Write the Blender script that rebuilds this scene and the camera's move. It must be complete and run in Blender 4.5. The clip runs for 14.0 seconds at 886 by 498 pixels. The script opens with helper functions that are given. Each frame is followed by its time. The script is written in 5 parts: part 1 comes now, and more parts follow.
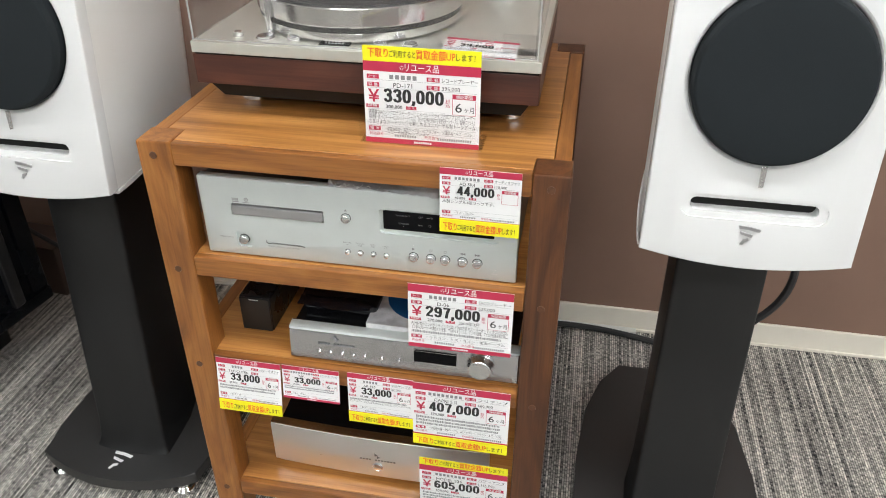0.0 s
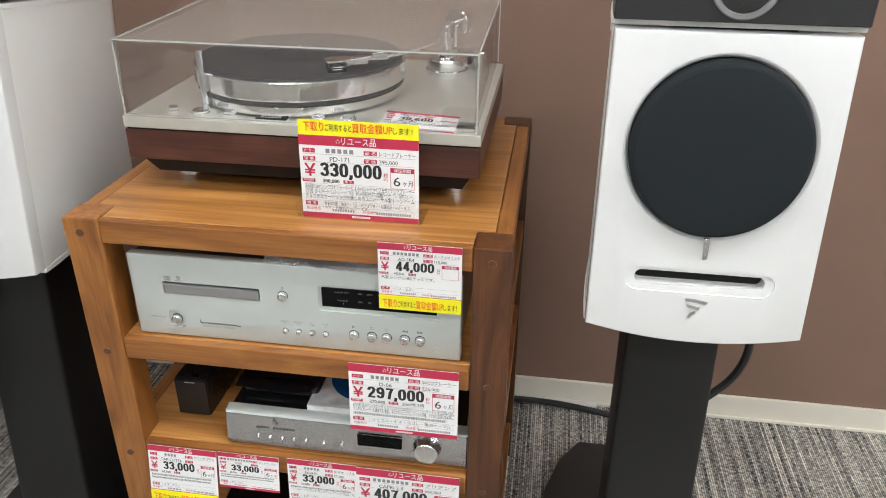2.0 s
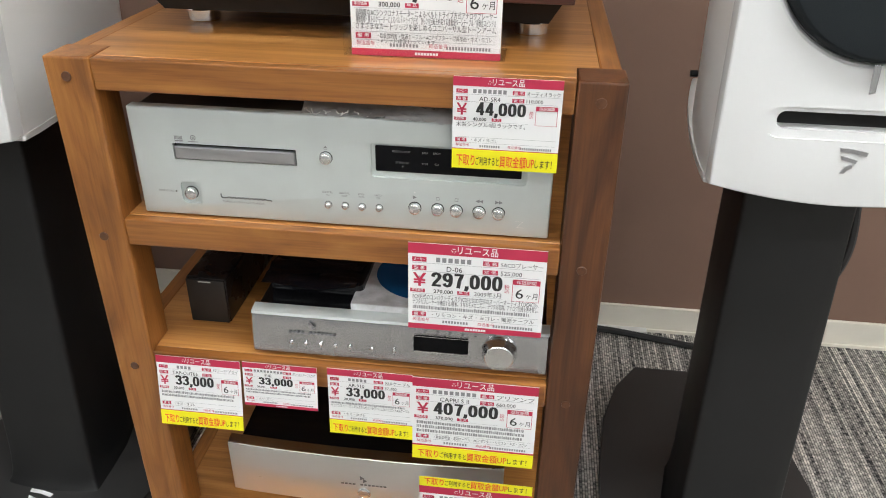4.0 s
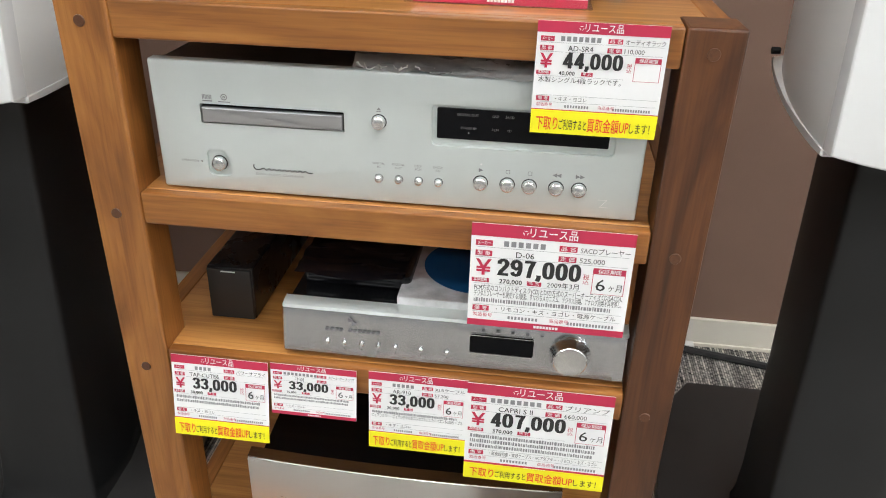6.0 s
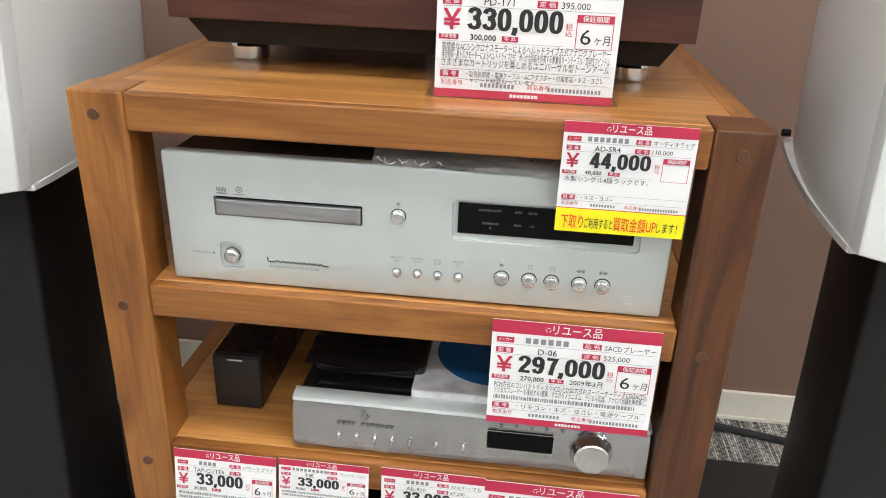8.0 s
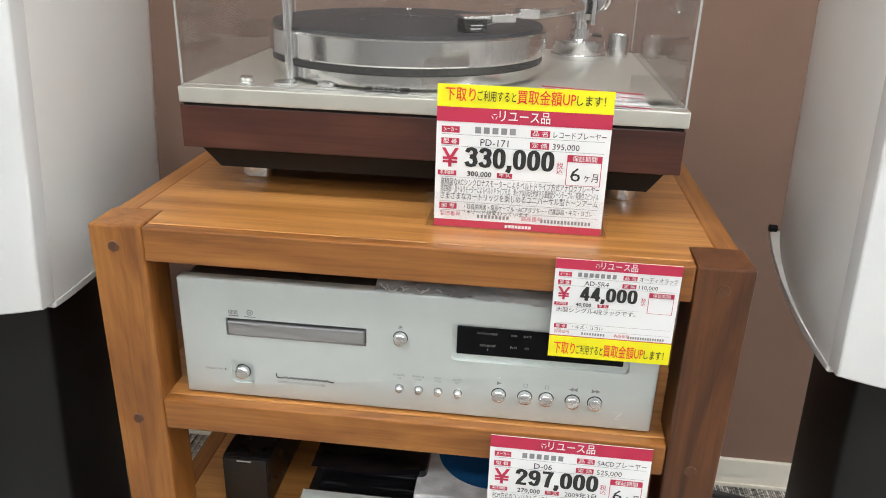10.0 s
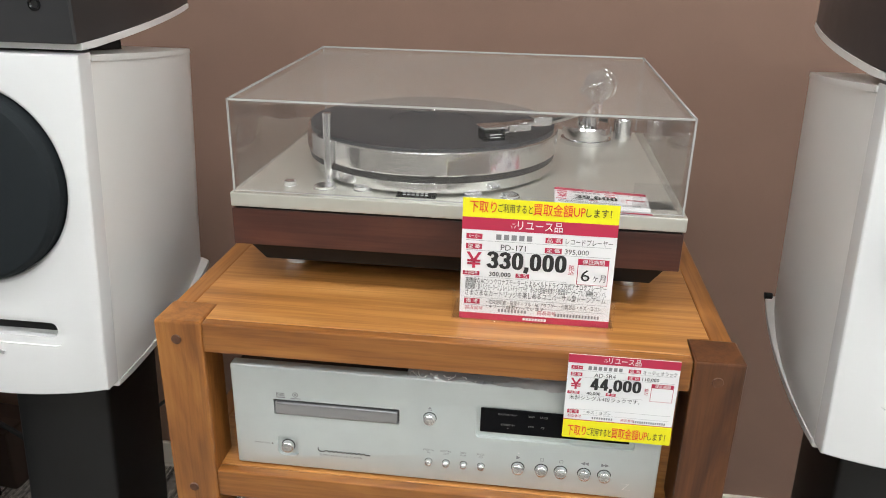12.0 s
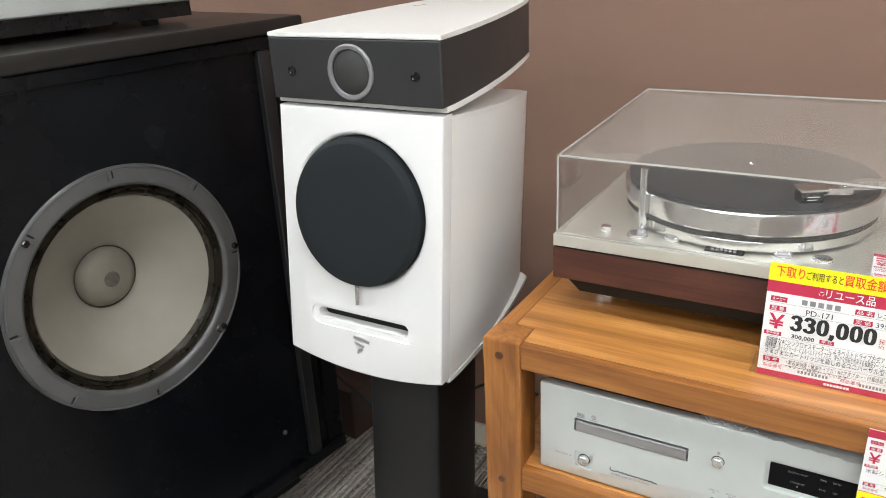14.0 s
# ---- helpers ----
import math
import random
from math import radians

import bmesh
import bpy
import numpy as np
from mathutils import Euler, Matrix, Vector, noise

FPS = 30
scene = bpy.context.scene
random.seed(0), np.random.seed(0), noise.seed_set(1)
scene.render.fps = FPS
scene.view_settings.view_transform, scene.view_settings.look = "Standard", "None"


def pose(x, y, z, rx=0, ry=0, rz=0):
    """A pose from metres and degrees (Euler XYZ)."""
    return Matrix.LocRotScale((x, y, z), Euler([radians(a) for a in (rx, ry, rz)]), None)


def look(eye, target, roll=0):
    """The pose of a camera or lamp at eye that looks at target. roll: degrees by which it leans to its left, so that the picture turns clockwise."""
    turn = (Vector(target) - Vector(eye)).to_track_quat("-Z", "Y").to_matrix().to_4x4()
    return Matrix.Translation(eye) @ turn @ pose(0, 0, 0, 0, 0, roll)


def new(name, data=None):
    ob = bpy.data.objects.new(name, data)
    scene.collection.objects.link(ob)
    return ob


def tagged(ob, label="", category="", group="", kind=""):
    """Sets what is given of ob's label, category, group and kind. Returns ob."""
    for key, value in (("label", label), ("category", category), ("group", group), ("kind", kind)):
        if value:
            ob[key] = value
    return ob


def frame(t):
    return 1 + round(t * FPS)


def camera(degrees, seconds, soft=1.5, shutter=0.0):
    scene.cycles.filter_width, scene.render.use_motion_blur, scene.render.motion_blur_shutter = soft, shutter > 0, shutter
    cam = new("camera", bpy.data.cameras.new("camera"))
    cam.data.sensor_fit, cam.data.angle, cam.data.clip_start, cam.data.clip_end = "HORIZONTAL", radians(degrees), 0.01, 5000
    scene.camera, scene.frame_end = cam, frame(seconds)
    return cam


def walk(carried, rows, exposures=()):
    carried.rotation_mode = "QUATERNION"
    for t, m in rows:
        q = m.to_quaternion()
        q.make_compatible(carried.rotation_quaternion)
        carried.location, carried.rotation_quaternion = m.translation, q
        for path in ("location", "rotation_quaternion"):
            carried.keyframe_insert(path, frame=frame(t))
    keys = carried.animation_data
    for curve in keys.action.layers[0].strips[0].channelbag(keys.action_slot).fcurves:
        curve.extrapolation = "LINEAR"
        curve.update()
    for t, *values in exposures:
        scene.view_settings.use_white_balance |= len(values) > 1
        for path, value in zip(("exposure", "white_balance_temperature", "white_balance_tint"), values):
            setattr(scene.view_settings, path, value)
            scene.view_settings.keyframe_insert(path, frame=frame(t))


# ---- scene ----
cam = camera(60.4, 14.0, soft=1.0)
PATH = [
    (0, (0.278, -0.826, 1.155), (-0.032, 0.833, 0.08), 0.1),
    (0.5, (0.278, -0.819, 1.135), (-0.063, 0.852, 0.09), -0.7),
    (1, (0.298, -0.81, 1.14), (-0.024, 0.893, 0.142), -0.6),
    (1.5, (0.305, -0.797, 1.155), (0.036, 0.949, 0.218), 0.1),
    (2, (0.31, -0.789, 1.144), (0.06, 0.973, 0.232), 0.6),
    (2.5, (0.27, -0.769, 1.086), (0.037, 0.974, 0.134), 0.9),
    (3, (0.236, -0.741, 1.03), (0.043, 0.979, 0.029), 0.4),
    (5.5, (0.139, -0.628, 0.873), (-0.08, 1.12, -0.073), 1.5),
    (6, (0.122, -0.614, 0.858), (-0.084, 1.141, -0.078), 1.6),
    (6.5, (0.11, -0.601, 0.846), (-0.074, 1.164, -0.077), 1.8),
    (7, (0.096, -0.59, 0.841), (-0.074, 1.181, -0.071), 1.9),
    (7.5, (0.088, -0.585, 0.87), (-0.077, 1.208, -0.001), 2.2),
    (8, (0.087, -0.582, 0.889), (-0.092, 1.229, 0.06), 2.2),
    (8.5, (0.087, -0.581, 0.908), (-0.099, 1.243, 0.11), 2.1),
    (9, (0.089, -0.581, 0.931), (-0.104, 1.248, 0.146), 2.0),
    (11.5, (0.079, -0.609, 1.062), (-0.112, 1.239, 0.321), 1.4),
    (12, (0.074, -0.632, 1.089), (-0.142, 1.212, 0.347), 1.2),
    (12.5, (0.065, -0.666, 1.118), (-0.257, 1.165, 0.38), 0.4),
    (13, (0.052, -0.709, 1.151), (-0.454, 1.085, 0.425), -1.1),
    (13.5, (0.057, -0.725, 1.166), (-0.647, 0.993, 0.422), -2.2),
    (14, (0.09, -0.703, 1.183), (-0.866, 0.879, 0.422), -3.0),
]
walk(cam, [(t, look(eye, target, roll)) for t, eye, target, roll in PATH],
     exposures=[(0, -0.06), (1.2, -0.10), (2.5, -0.18), (3.2, -0.19), (5.5, -0.09), (6.5, 0.0), (9.0, -0.05), (11.5, -0.18), (12.5, -0.18), (13.4, -0.12), (14.0, 0.07)])

# ---- light: a closed shop room under white ceiling panels ----
world = bpy.data.worlds.new("room_air")
scene.world = world
world.use_nodes = True
world.node_tree.nodes["Background"].inputs[0].default_value = (0.9, 0.95, 1.0, 1)
world.node_tree.nodes["Background"].inputs[1].default_value = 0.02
PANEL_POWER = 20.3
PANEL_COLOR = (0.972, 1.0, 1.0)


# ---- materials ----
def shader(name, color, rough=0.5, metal=0.0, spread=0.0, scale=20.0, bump=0.0, bump_scale=400.0, coat=0.0,
           stretch=(1, 1, 1), spec=0.5):
    """A principled material with a two-scale variation of its colour and a fine relief."""
    m = bpy.data.materials.new(name)
    m.use_nodes = True
    nt = m.node_tree
    b = nt.nodes["Principled BSDF"]
    b.inputs["Base Color"].default_value = (*color, 1)
    b.inputs["Roughness"].default_value = rough
    b.inputs["Metallic"].default_value = metal
    b.inputs["Coat Weight"].default_value = coat
    b.inputs["Coat Roughness"].default_value = 0.08
    b.inputs["Specular IOR Level"].default_value = spec
    if not spread and not bump:
        return m
    tc = nt.nodes.new("ShaderNodeTexCoord")
    mp = nt.nodes.new("ShaderNodeMapping")
    mp.inputs["Scale"].default_value = stretch
    nt.links.new(tc.outputs["Object"], mp.inputs["Vector"])
    if spread:
        n1 = nt.nodes.new("ShaderNodeTexNoise")
        n1.inputs["Scale"].default_value = scale
        n1.inputs["Detail"].default_value = 6
        nt.links.new(mp.outputs[0], n1.inputs["Vector"])
        ramp = nt.nodes.new("ShaderNodeValToRGB")
        ramp.color_ramp.elements[0].position = 0.3
        ramp.color_ramp.elements[1].position = 0.7
        ramp.color_ramp.elements[0].color = (*[c * (1 - spread) for c in color], 1)
        ramp.color_ramp.elements[1].color = (*[min(1, c * (1 + spread)) for c in color], 1)
        nt.links.new(n1.outputs["Fac"], ramp.inputs["Fac"])
        nt.links.new(ramp.outputs["Color"], b.inputs["Base Color"])
        mr = nt.nodes.new("ShaderNodeMapRange")
        mr.inputs["To Min"].default_value = max(0.02, rough - 0.06)
        mr.inputs["To Max"].default_value = min(1, rough + 0.06)
        nt.links.new(n1.outputs["Fac"], mr.inputs["Value"])
        nt.links.new(mr.outputs[0], b.inputs["Roughness"])
    if bump:
        n2 = nt.nodes.new("ShaderNodeTexNoise")
        n2.inputs["Scale"].default_value = bump_scale
        n2.inputs["Detail"].default_value = 3
        nt.links.new(mp.outputs[0], n2.inputs["Vector"])
        bp = nt.nodes.new("ShaderNodeBump")
        bp.inputs["Strength"].default_value = bump
        bp.inputs["Distance"].default_value = 0.001
        nt.links.new(n2.outputs["Fac"], bp.inputs["Height"])
        nt.links.new(bp.outputs[0], b.inputs["Normal"])
    return m


def wood(name, light, mid, dark, axis, rough=0.36, coat=0.24, figure=1.0):
    """Lengthwise grain along axis (0, 1 or 2): broad figure, narrow streaks, short pores."""
    m = bpy.data.materials.new(name)
    m.use_nodes = True
    nt = m.node_tree
    b = nt.nodes["Principled BSDF"]
    tc = nt.nodes.new("ShaderNodeTexCoord")
    oi = nt.nodes.new("ShaderNodeObjectInfo")
    add = nt.nodes.new("ShaderNodeVectorMath")
    add.operation = "ADD"
    sc = nt.nodes.new("ShaderNodeVectorMath")
    sc.operation = "SCALE"
    sc.inputs[0].default_value = (3.1, 5.7, 2.3)
    nt.links.new(oi.outputs["Random"], sc.inputs["Scale"])
    nt.links.new(tc.outputs["Object"], add.inputs[0])
    nt.links.new(sc.outputs[0], add.inputs[1])

    def grain(along, across, scale, detail, distort):
        mp = nt.nodes.new("ShaderNodeMapping")
        s = [across] * 3
        s[axis] = along
        mp.inputs["Scale"].default_value = s
        nt.links.new(add.outputs[0], mp.inputs["Vector"])
        n = nt.nodes.new("ShaderNodeTexNoise")
        n.inputs["Scale"].default_value = scale
        n.inputs["Detail"].default_value = detail
        n.inputs["Distortion"].default_value = distort
        nt.links.new(mp.outputs[0], n.inputs["Vector"])
        return n.outputs["Fac"]

    broad = grain(1.3, 7 if figure > 0.5 else 26, 2.2, 6, 2.4 * figure)
    streak = grain(1.0, 80, 2.0, 6, 0.8)
    pores = grain(14, 420, 1.0, 2, 0.0)
    ramp = nt.nodes.new("ShaderNodeValToRGB")
    e = ramp.color_ramp.elements
    e[0].position, e[0].color = 0.28, (*dark, 1)
    e[1].position, e[1].color = 0.72, (*light, 1)
    k = e.new(0.5)
    k.color = (*mid, 1)
    mix = nt.nodes.new("ShaderNodeMix")
    mix.inputs["Factor"].default_value = 0.26
    nt.links.new(broad, mix.inputs["A"])
    nt.links.new(streak, mix.inputs["B"])
    nt.links.new(mix.outputs["Result"], ramp.inputs["Fac"])
    mul = nt.nodes.new("ShaderNodeMix")
    mul.data_type = "RGBA"
    mul.blend_type = "MULTIPLY"
    mul.inputs["Factor"].default_value = 0.22
    pr = nt.nodes.new("ShaderNodeValToRGB")
    pr.color_ramp.elements[0].position, pr.color_ramp.elements[1].position = 0.36, 0.5
    pr.color_ramp.elements[0].color = (0.35, 0.25, 0.2, 1)
    nt.links.new(pores, pr.inputs["Fac"])
    nt.links.new(ramp.outputs["Color"], mul.inputs["A"])
    nt.links.new(pr.outputs["Color"], mul.inputs["B"])
    nt.links.new(mul.outputs["Result"], b.inputs["Base Color"])
    b.inputs["Roughness"].default_value = rough
    b.inputs["Coat Weight"].default_value = coat
    b.inputs["Coat Roughness"].default_value = 0.25
    bp = nt.nodes.new("ShaderNodeBump")
    bp.inputs["Strength"].default_value = 0.12
    bp.inputs["Distance"].default_value = 0.0006
    nt.links.new(pores, bp.inputs["Height"])
    nt.links.new(bp.outputs[0], b.inputs["Normal"])
    return m


def brushed(name, color, rough, axis, strength=0.25, smear=0.0):
    """Metal with fine lengthwise brushing along axis; smear: how far its gloss is drawn out along it."""
    m = bpy.data.materials.new(name)
    m.use_nodes = True
    nt = m.node_tree
    b = nt.nodes["Principled BSDF"]
    b.inputs["Base Color"].default_value = (*color, 1)
    b.inputs["Metallic"].default_value = 1.0
    tc = nt.nodes.new("ShaderNodeTexCoord")
    mp = nt.nodes.new("ShaderNodeMapping")
    s = [900.0] * 3
    s[axis] = 6.0
    mp.inputs["Scale"].default_value = s
    n = nt.nodes.new("ShaderNodeTexNoise")
    n.inputs["Scale"].default_value = 1.0
    n.inputs["Detail"].default_value = 4
    mr = nt.nodes.new("ShaderNodeMapRange")
    mr.inputs["To Min"].default_value = rough * 0.8
    mr.inputs["To Max"].default_value = rough * 1.25
    bp = nt.nodes.new("ShaderNodeBump")
    bp.inputs["Strength"].default_value = strength
    bp.inputs["Distance"].default_value = 0.0002
    nt.links.new(tc.outputs["Object"], mp.inputs["Vector"])
    nt.links.new(mp.outputs[0], n.inputs["Vector"])
    nt.links.new(n.outputs["Fac"], mr.inputs["Value"])
    nt.links.new(mr.outputs[0], b.inputs["Roughness"])
    nt.links.new(n.outputs["Fac"], bp.inputs["Height"])
    nt.links.new(bp.outputs[0], b.inputs["Normal"])
    if smear:
        along = nt.nodes.new("ShaderNodeCombineXYZ")
        along.inputs[axis].default_value = 1.0
        b.inputs["Anisotropic"].default_value = smear
        nt.links.new(along.outputs[0], b.inputs["Tangent"])
    return m


def carpet():
    """Ribbed loop carpet: ribs along y, each with its own grey, broken up along its length."""
    m = bpy.data.materials.new("ribbed_carpet")
    m.use_nodes = True
    nt = m.node_tree
    b = nt.nodes["Principled BSDF"]
    b.inputs["Roughness"].default_value = 0.95
    b.inputs["Specular IOR Level"].default_value = 0.1
    tc = nt.nodes.new("ShaderNodeTexCoord")

    def op(kind, a, b=None):
        n = nt.nodes.new("ShaderNodeMath")
        n.operation = kind
        for k, v in enumerate((a, b)):
            if v is None:
                continue
            if isinstance(v, (int, float)):
                n.inputs[k].default_value = v
            else:
                nt.links.new(v, n.inputs[k])
        return n.outputs[0]

    def field(a, b, detail):
        v = nt.nodes.new("ShaderNodeCombineXYZ")
        nt.links.new(a, v.inputs[0])
        nt.links.new(b, v.inputs[1])
        n = nt.nodes.new("ShaderNodeTexNoise")
        n.inputs["Scale"].default_value = 1.0
        n.inputs["Detail"].default_value = detail
        nt.links.new(v.outputs[0], n.inputs["Vector"])
        return n.outputs["Fac"]

    sep = nt.nodes.new("ShaderNodeSeparateXYZ")
    nt.links.new(tc.outputs["Object"], sep.inputs[0])
    x, y = sep.outputs[0], sep.outputs[1]
    xr = op("MULTIPLY", x, 225.0)
    rib = op("FLOOR", xr)
    across = op("ABSOLUTE", op("SUBTRACT", op("FRACT", xr), 0.5))
    tone = nt.nodes.new("ShaderNodeTexWhiteNoise")
    tone.noise_dimensions = "1D"
    nt.links.new(rib, tone.inputs["W"])
    slow = field(op("MULTIPLY", rib, 7.37), op("MULTIPLY", y, 5.0), 2)
    bead = field(op("MULTIPLY", rib, 3.19), op("MULTIPLY", y, 150.0), 1)
    broad = field(op("MULTIPLY", x, 9.0), op("MULTIPLY", y, 3.0), 2)
    value = op("ADD", op("ADD", op("MULTIPLY", tone.outputs["Value"], 0.19), op("MULTIPLY", slow, 0.34)), op("ADD", op("MULTIPLY", bead, 0.56), op("MULTIPLY", broad, 0.12)))
    ramp = nt.nodes.new("ShaderNodeValToRGB")
    e = ramp.color_ramp.elements
    e[0].position, e[0].color = 0.40, (0.045, 0.045, 0.047, 1)
    e[1].position, e[1].color = 0.80, (0.82, 0.765, 0.69, 1)
    k = e.new(0.58)
    k.color = (0.30, 0.284, 0.262, 1)
    nt.links.new(value, ramp.inputs["Fac"])
    # colour darkens between the ribs for the shade down in the pile
    groove_shade = nt.nodes.new("ShaderNodeMapRange")
    groove_shade.inputs["From Min"].default_value, groove_shade.inputs["From Max"].default_value = 0.30, 0.5
    groove_shade.inputs["To Min"].default_value, groove_shade.inputs["To Max"].default_value = 1.0, 0.16
    nt.links.new(across, groove_shade.inputs["Value"])
    mul = nt.nodes.new("ShaderNodeMix")
    mul.data_type, mul.blend_type = "RGBA", "MULTIPLY"
    mul.inputs["Factor"].default_value = 1.0
    nt.links.new(ramp.outputs["Color"], mul.inputs["A"])
    nt.links.new(groove_shade.outputs[0], mul.inputs["B"])
    nt.links.new(mul.outputs["Result"], b.inputs["Base Color"])
    bp = nt.nodes.new("ShaderNodeBump")
    bp.inputs["Strength"].default_value = 0.7
    bp.inputs["Distance"].default_value = 0.002
    nt.links.new(op("ADD", groove_shade.outputs[0], op("MULTIPLY", bead, 0.6)), bp.inputs["Height"])
    nt.links.new(bp.outputs[0], b.inputs["Normal"])
    return m


def clear(name, tint=(1, 1, 1), rough=0.0, ior=1.49):
    m = bpy.data.materials.new(name)
    m.use_nodes = True
    b = m.node_tree.nodes["Principled BSDF"]
    b.inputs["Base Color"].default_value = (*tint, 1)
    b.inputs["Transmission Weight"].default_value = 1.0
    b.inputs["Roughness"].default_value = rough
    b.inputs["IOR"].default_value = ior
    return m


def sheet_clear(name, tint, gloss, dust=0.0):
    """A clear sheet that does not bend the view; its gloss rises towards grazing angles, dust lies on level faces."""
    m = bpy.data.materials.new(name)
    m.use_nodes = True
    nt = m.node_tree
    nt.nodes.clear()
    out = nt.nodes.new("ShaderNodeOutputMaterial")
    tr = nt.nodes.new("ShaderNodeBsdfTransparent")
    tr.inputs[0].default_value = (*tint, 1)
    gl = nt.nodes.new("ShaderNodeBsdfGlossy")
    gl.inputs["Roughness"].default_value = 0.03
    lw = nt.nodes.new("ShaderNodeLayerWeight")
    lw.inputs["Blend"].default_value = 0.5
    pw = nt.nodes.new("ShaderNodeMath")
    pw.operation = "POWER"
    pw.inputs[1].default_value = 3.5
    ml = nt.nodes.new("ShaderNodeMath")
    ml.operation = "MULTIPLY_ADD"
    ml.inputs[1].default_value = gloss
    ml.inputs[2].default_value = 0.035
    mix = nt.nodes.new("ShaderNodeMixShader")
    nt.links.new(lw.outputs["Facing"], pw.inputs[0])
    nt.links.new(pw.outputs[0], ml.inputs[0])
    nt.links.new(ml.outputs[0], mix.inputs[0])
    nt.links.new(tr.outputs[0], mix.inputs[1])
    nt.links.new(gl.outputs[0], mix.inputs[2])
    if not dust:
        nt.links.new(mix.outputs[0], out.inputs[0])
        return m
    geo = nt.nodes.new("ShaderNodeNewGeometry")
    sep = nt.nodes.new("ShaderNodeSeparateXYZ")
    nt.links.new(geo.outputs["Normal"], sep.inputs[0])
    level = nt.nodes.new("ShaderNodeMath")
    level.operation = "ABSOLUTE"
    nt.links.new(sep.outputs[2], level.inputs[0])
    tc = nt.nodes.new("ShaderNodeTexCoord")
    ns = nt.nodes.new("ShaderNodeTexNoise")
    ns.inputs["Scale"].default_value = 9.0
    ns.inputs["Detail"].default_value = 8
    nt.links.new(tc.outputs["Object"], ns.inputs["Vector"])
    veil = nt.nodes.new("ShaderNodeMapRange")
    veil.inputs["To Min"].default_value, veil.inputs["To Max"].default_value = dust * 0.18, dust
    nt.links.new(level.outputs[0], veil.inputs["Value"])
    patchy = nt.nodes.new("ShaderNodeMapRange")
    patchy.inputs["From Min"].default_value, patchy.inputs["From Max"].default_value = 0.3, 0.7
    patchy.inputs["To Min"].default_value, patchy.inputs["To Max"].default_value = 0.8, 1.2
    nt.links.new(ns.outputs["Fac"], patchy.inputs["Value"])
    amount = nt.nodes.new("ShaderNodeMath")
    amount.operation = "MULTIPLY"
    nt.links.new(veil.outputs[0], amount.inputs[0])
    nt.links.new(patchy.outputs[0], amount.inputs[1])
    film = nt.nodes.new("ShaderNodeBsdfDiffuse")
    film.inputs[0].default_value = (0.62, 0.585, 0.54, 1)
    veiled = nt.nodes.new("ShaderNodeMixShader")
    nt.links.new(amount.outputs[0], veiled.inputs[0])
    nt.links.new(mix.outputs[0], veiled.inputs[1])
    nt.links.new(film.outputs[0], veiled.inputs[2])
    nt.links.new(veiled.outputs[0], out.inputs[0])
    return m


def glow(name, color, strength):
    m = bpy.data.materials.new(name)
    m.use_nodes = True
    nt = m.node_tree
    nt.nodes.clear()
    out = nt.nodes.new("ShaderNodeOutputMaterial")
    e = nt.nodes.new("ShaderNodeEmission")
    e.inputs[0].default_value = (*color, 1)
    e.inputs[1].default_value = strength
    nt.links.new(e.outputs[0], out.inputs[0])
    return m


TEAK_L, TEAK_M, TEAK_D = (0.44, 0.186, 0.045), (0.280, 0.104, 0.023), (0.130, 0.044, 0.010)
TEAK = [wood("oiled_teak_" + "xyz"[a], TEAK_L, TEAK_M, TEAK_D, a) for a in range(3)]
# shelf boards: straighter grain, colour lightened to carry the sheen of overhead light
PALETEAK = wood("teak_veneer_board", (0.60, 0.290, 0.088), (0.44, 0.188, 0.049), (0.25, 0.095, 0.023), 0, 0.30, 0.5, figure=0.3)
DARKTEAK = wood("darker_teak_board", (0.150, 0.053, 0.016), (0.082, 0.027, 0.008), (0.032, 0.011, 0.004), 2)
ROSEWOOD = wood("dark_rosewood", (0.115, 0.040, 0.024), (0.070, 0.022, 0.014), (0.030, 0.010, 0.008), 0, 0.35, 0.1)
PEG = wood("end_grain_peg", (0.14, 0.055, 0.022), (0.10, 0.038, 0.016), (0.06, 0.02, 0.01), 1)
WALL = shader("brown_wallpaper", (0.225, 0.135, 0.100), 0.75, spread=0.05, scale=6, bump=0.25, bump_scale=700)
PALE = shader("pale_paint", (0.62, 0.61, 0.585), 0.7, spread=0.04, scale=3, bump=0.1)
CEILING = shader("ceiling_board", (0.78, 0.78, 0.76), 0.85, spread=0.04, scale=8, bump=0.3, bump_scale=250)
VINYL = shader("cream_vinyl", (0.78, 0.73, 0.64), 0.45, spread=0.04, scale=9)
REARWALL = shader("grey_shop_wall", (0.30, 0.30, 0.305), 0.7, spread=0.05, scale=3, bump=0.1)
CARPET = carpet()
LACQUER = shader("white_lacquer", (0.70, 0.70, 0.70), 0.16, spread=0.012, scale=5, coat=0.4)
SIDEWHITE = shader("satin_white_sides", (0.78, 0.78, 0.765), 0.33, spread=0.02, scale=6, bump=0.1, bump_scale=18)
SHELL = shader("white_shell_edge", (0.74, 0.74, 0.725), 0.3, spread=0.015, scale=9)
CLOTH = shader("dark_grille_cloth", (0.011, 0.0145, 0.017), 0.8, spread=0.12, scale=900, bump=0.35, bump_scale=1500, spec=0.25)
CHARCOAL = shader("charcoal_paint", (0.024, 0.024, 0.026), 0.40, spread=0.08, scale=30, bump=0.08, bump_scale=900)
STANDBLACK = shader("satin_black_steel", (0.0120, 0.0120, 0.0125), 0.46, spread=0.12, scale=14, bump=0.05, bump_scale=1200, spec=0.38)
BASEGREY = shader("satin_grey_black_plate", (0.031, 0.0305, 0.0305), 0.40, spread=0.1, scale=9, bump=0.08, bump_scale=900)
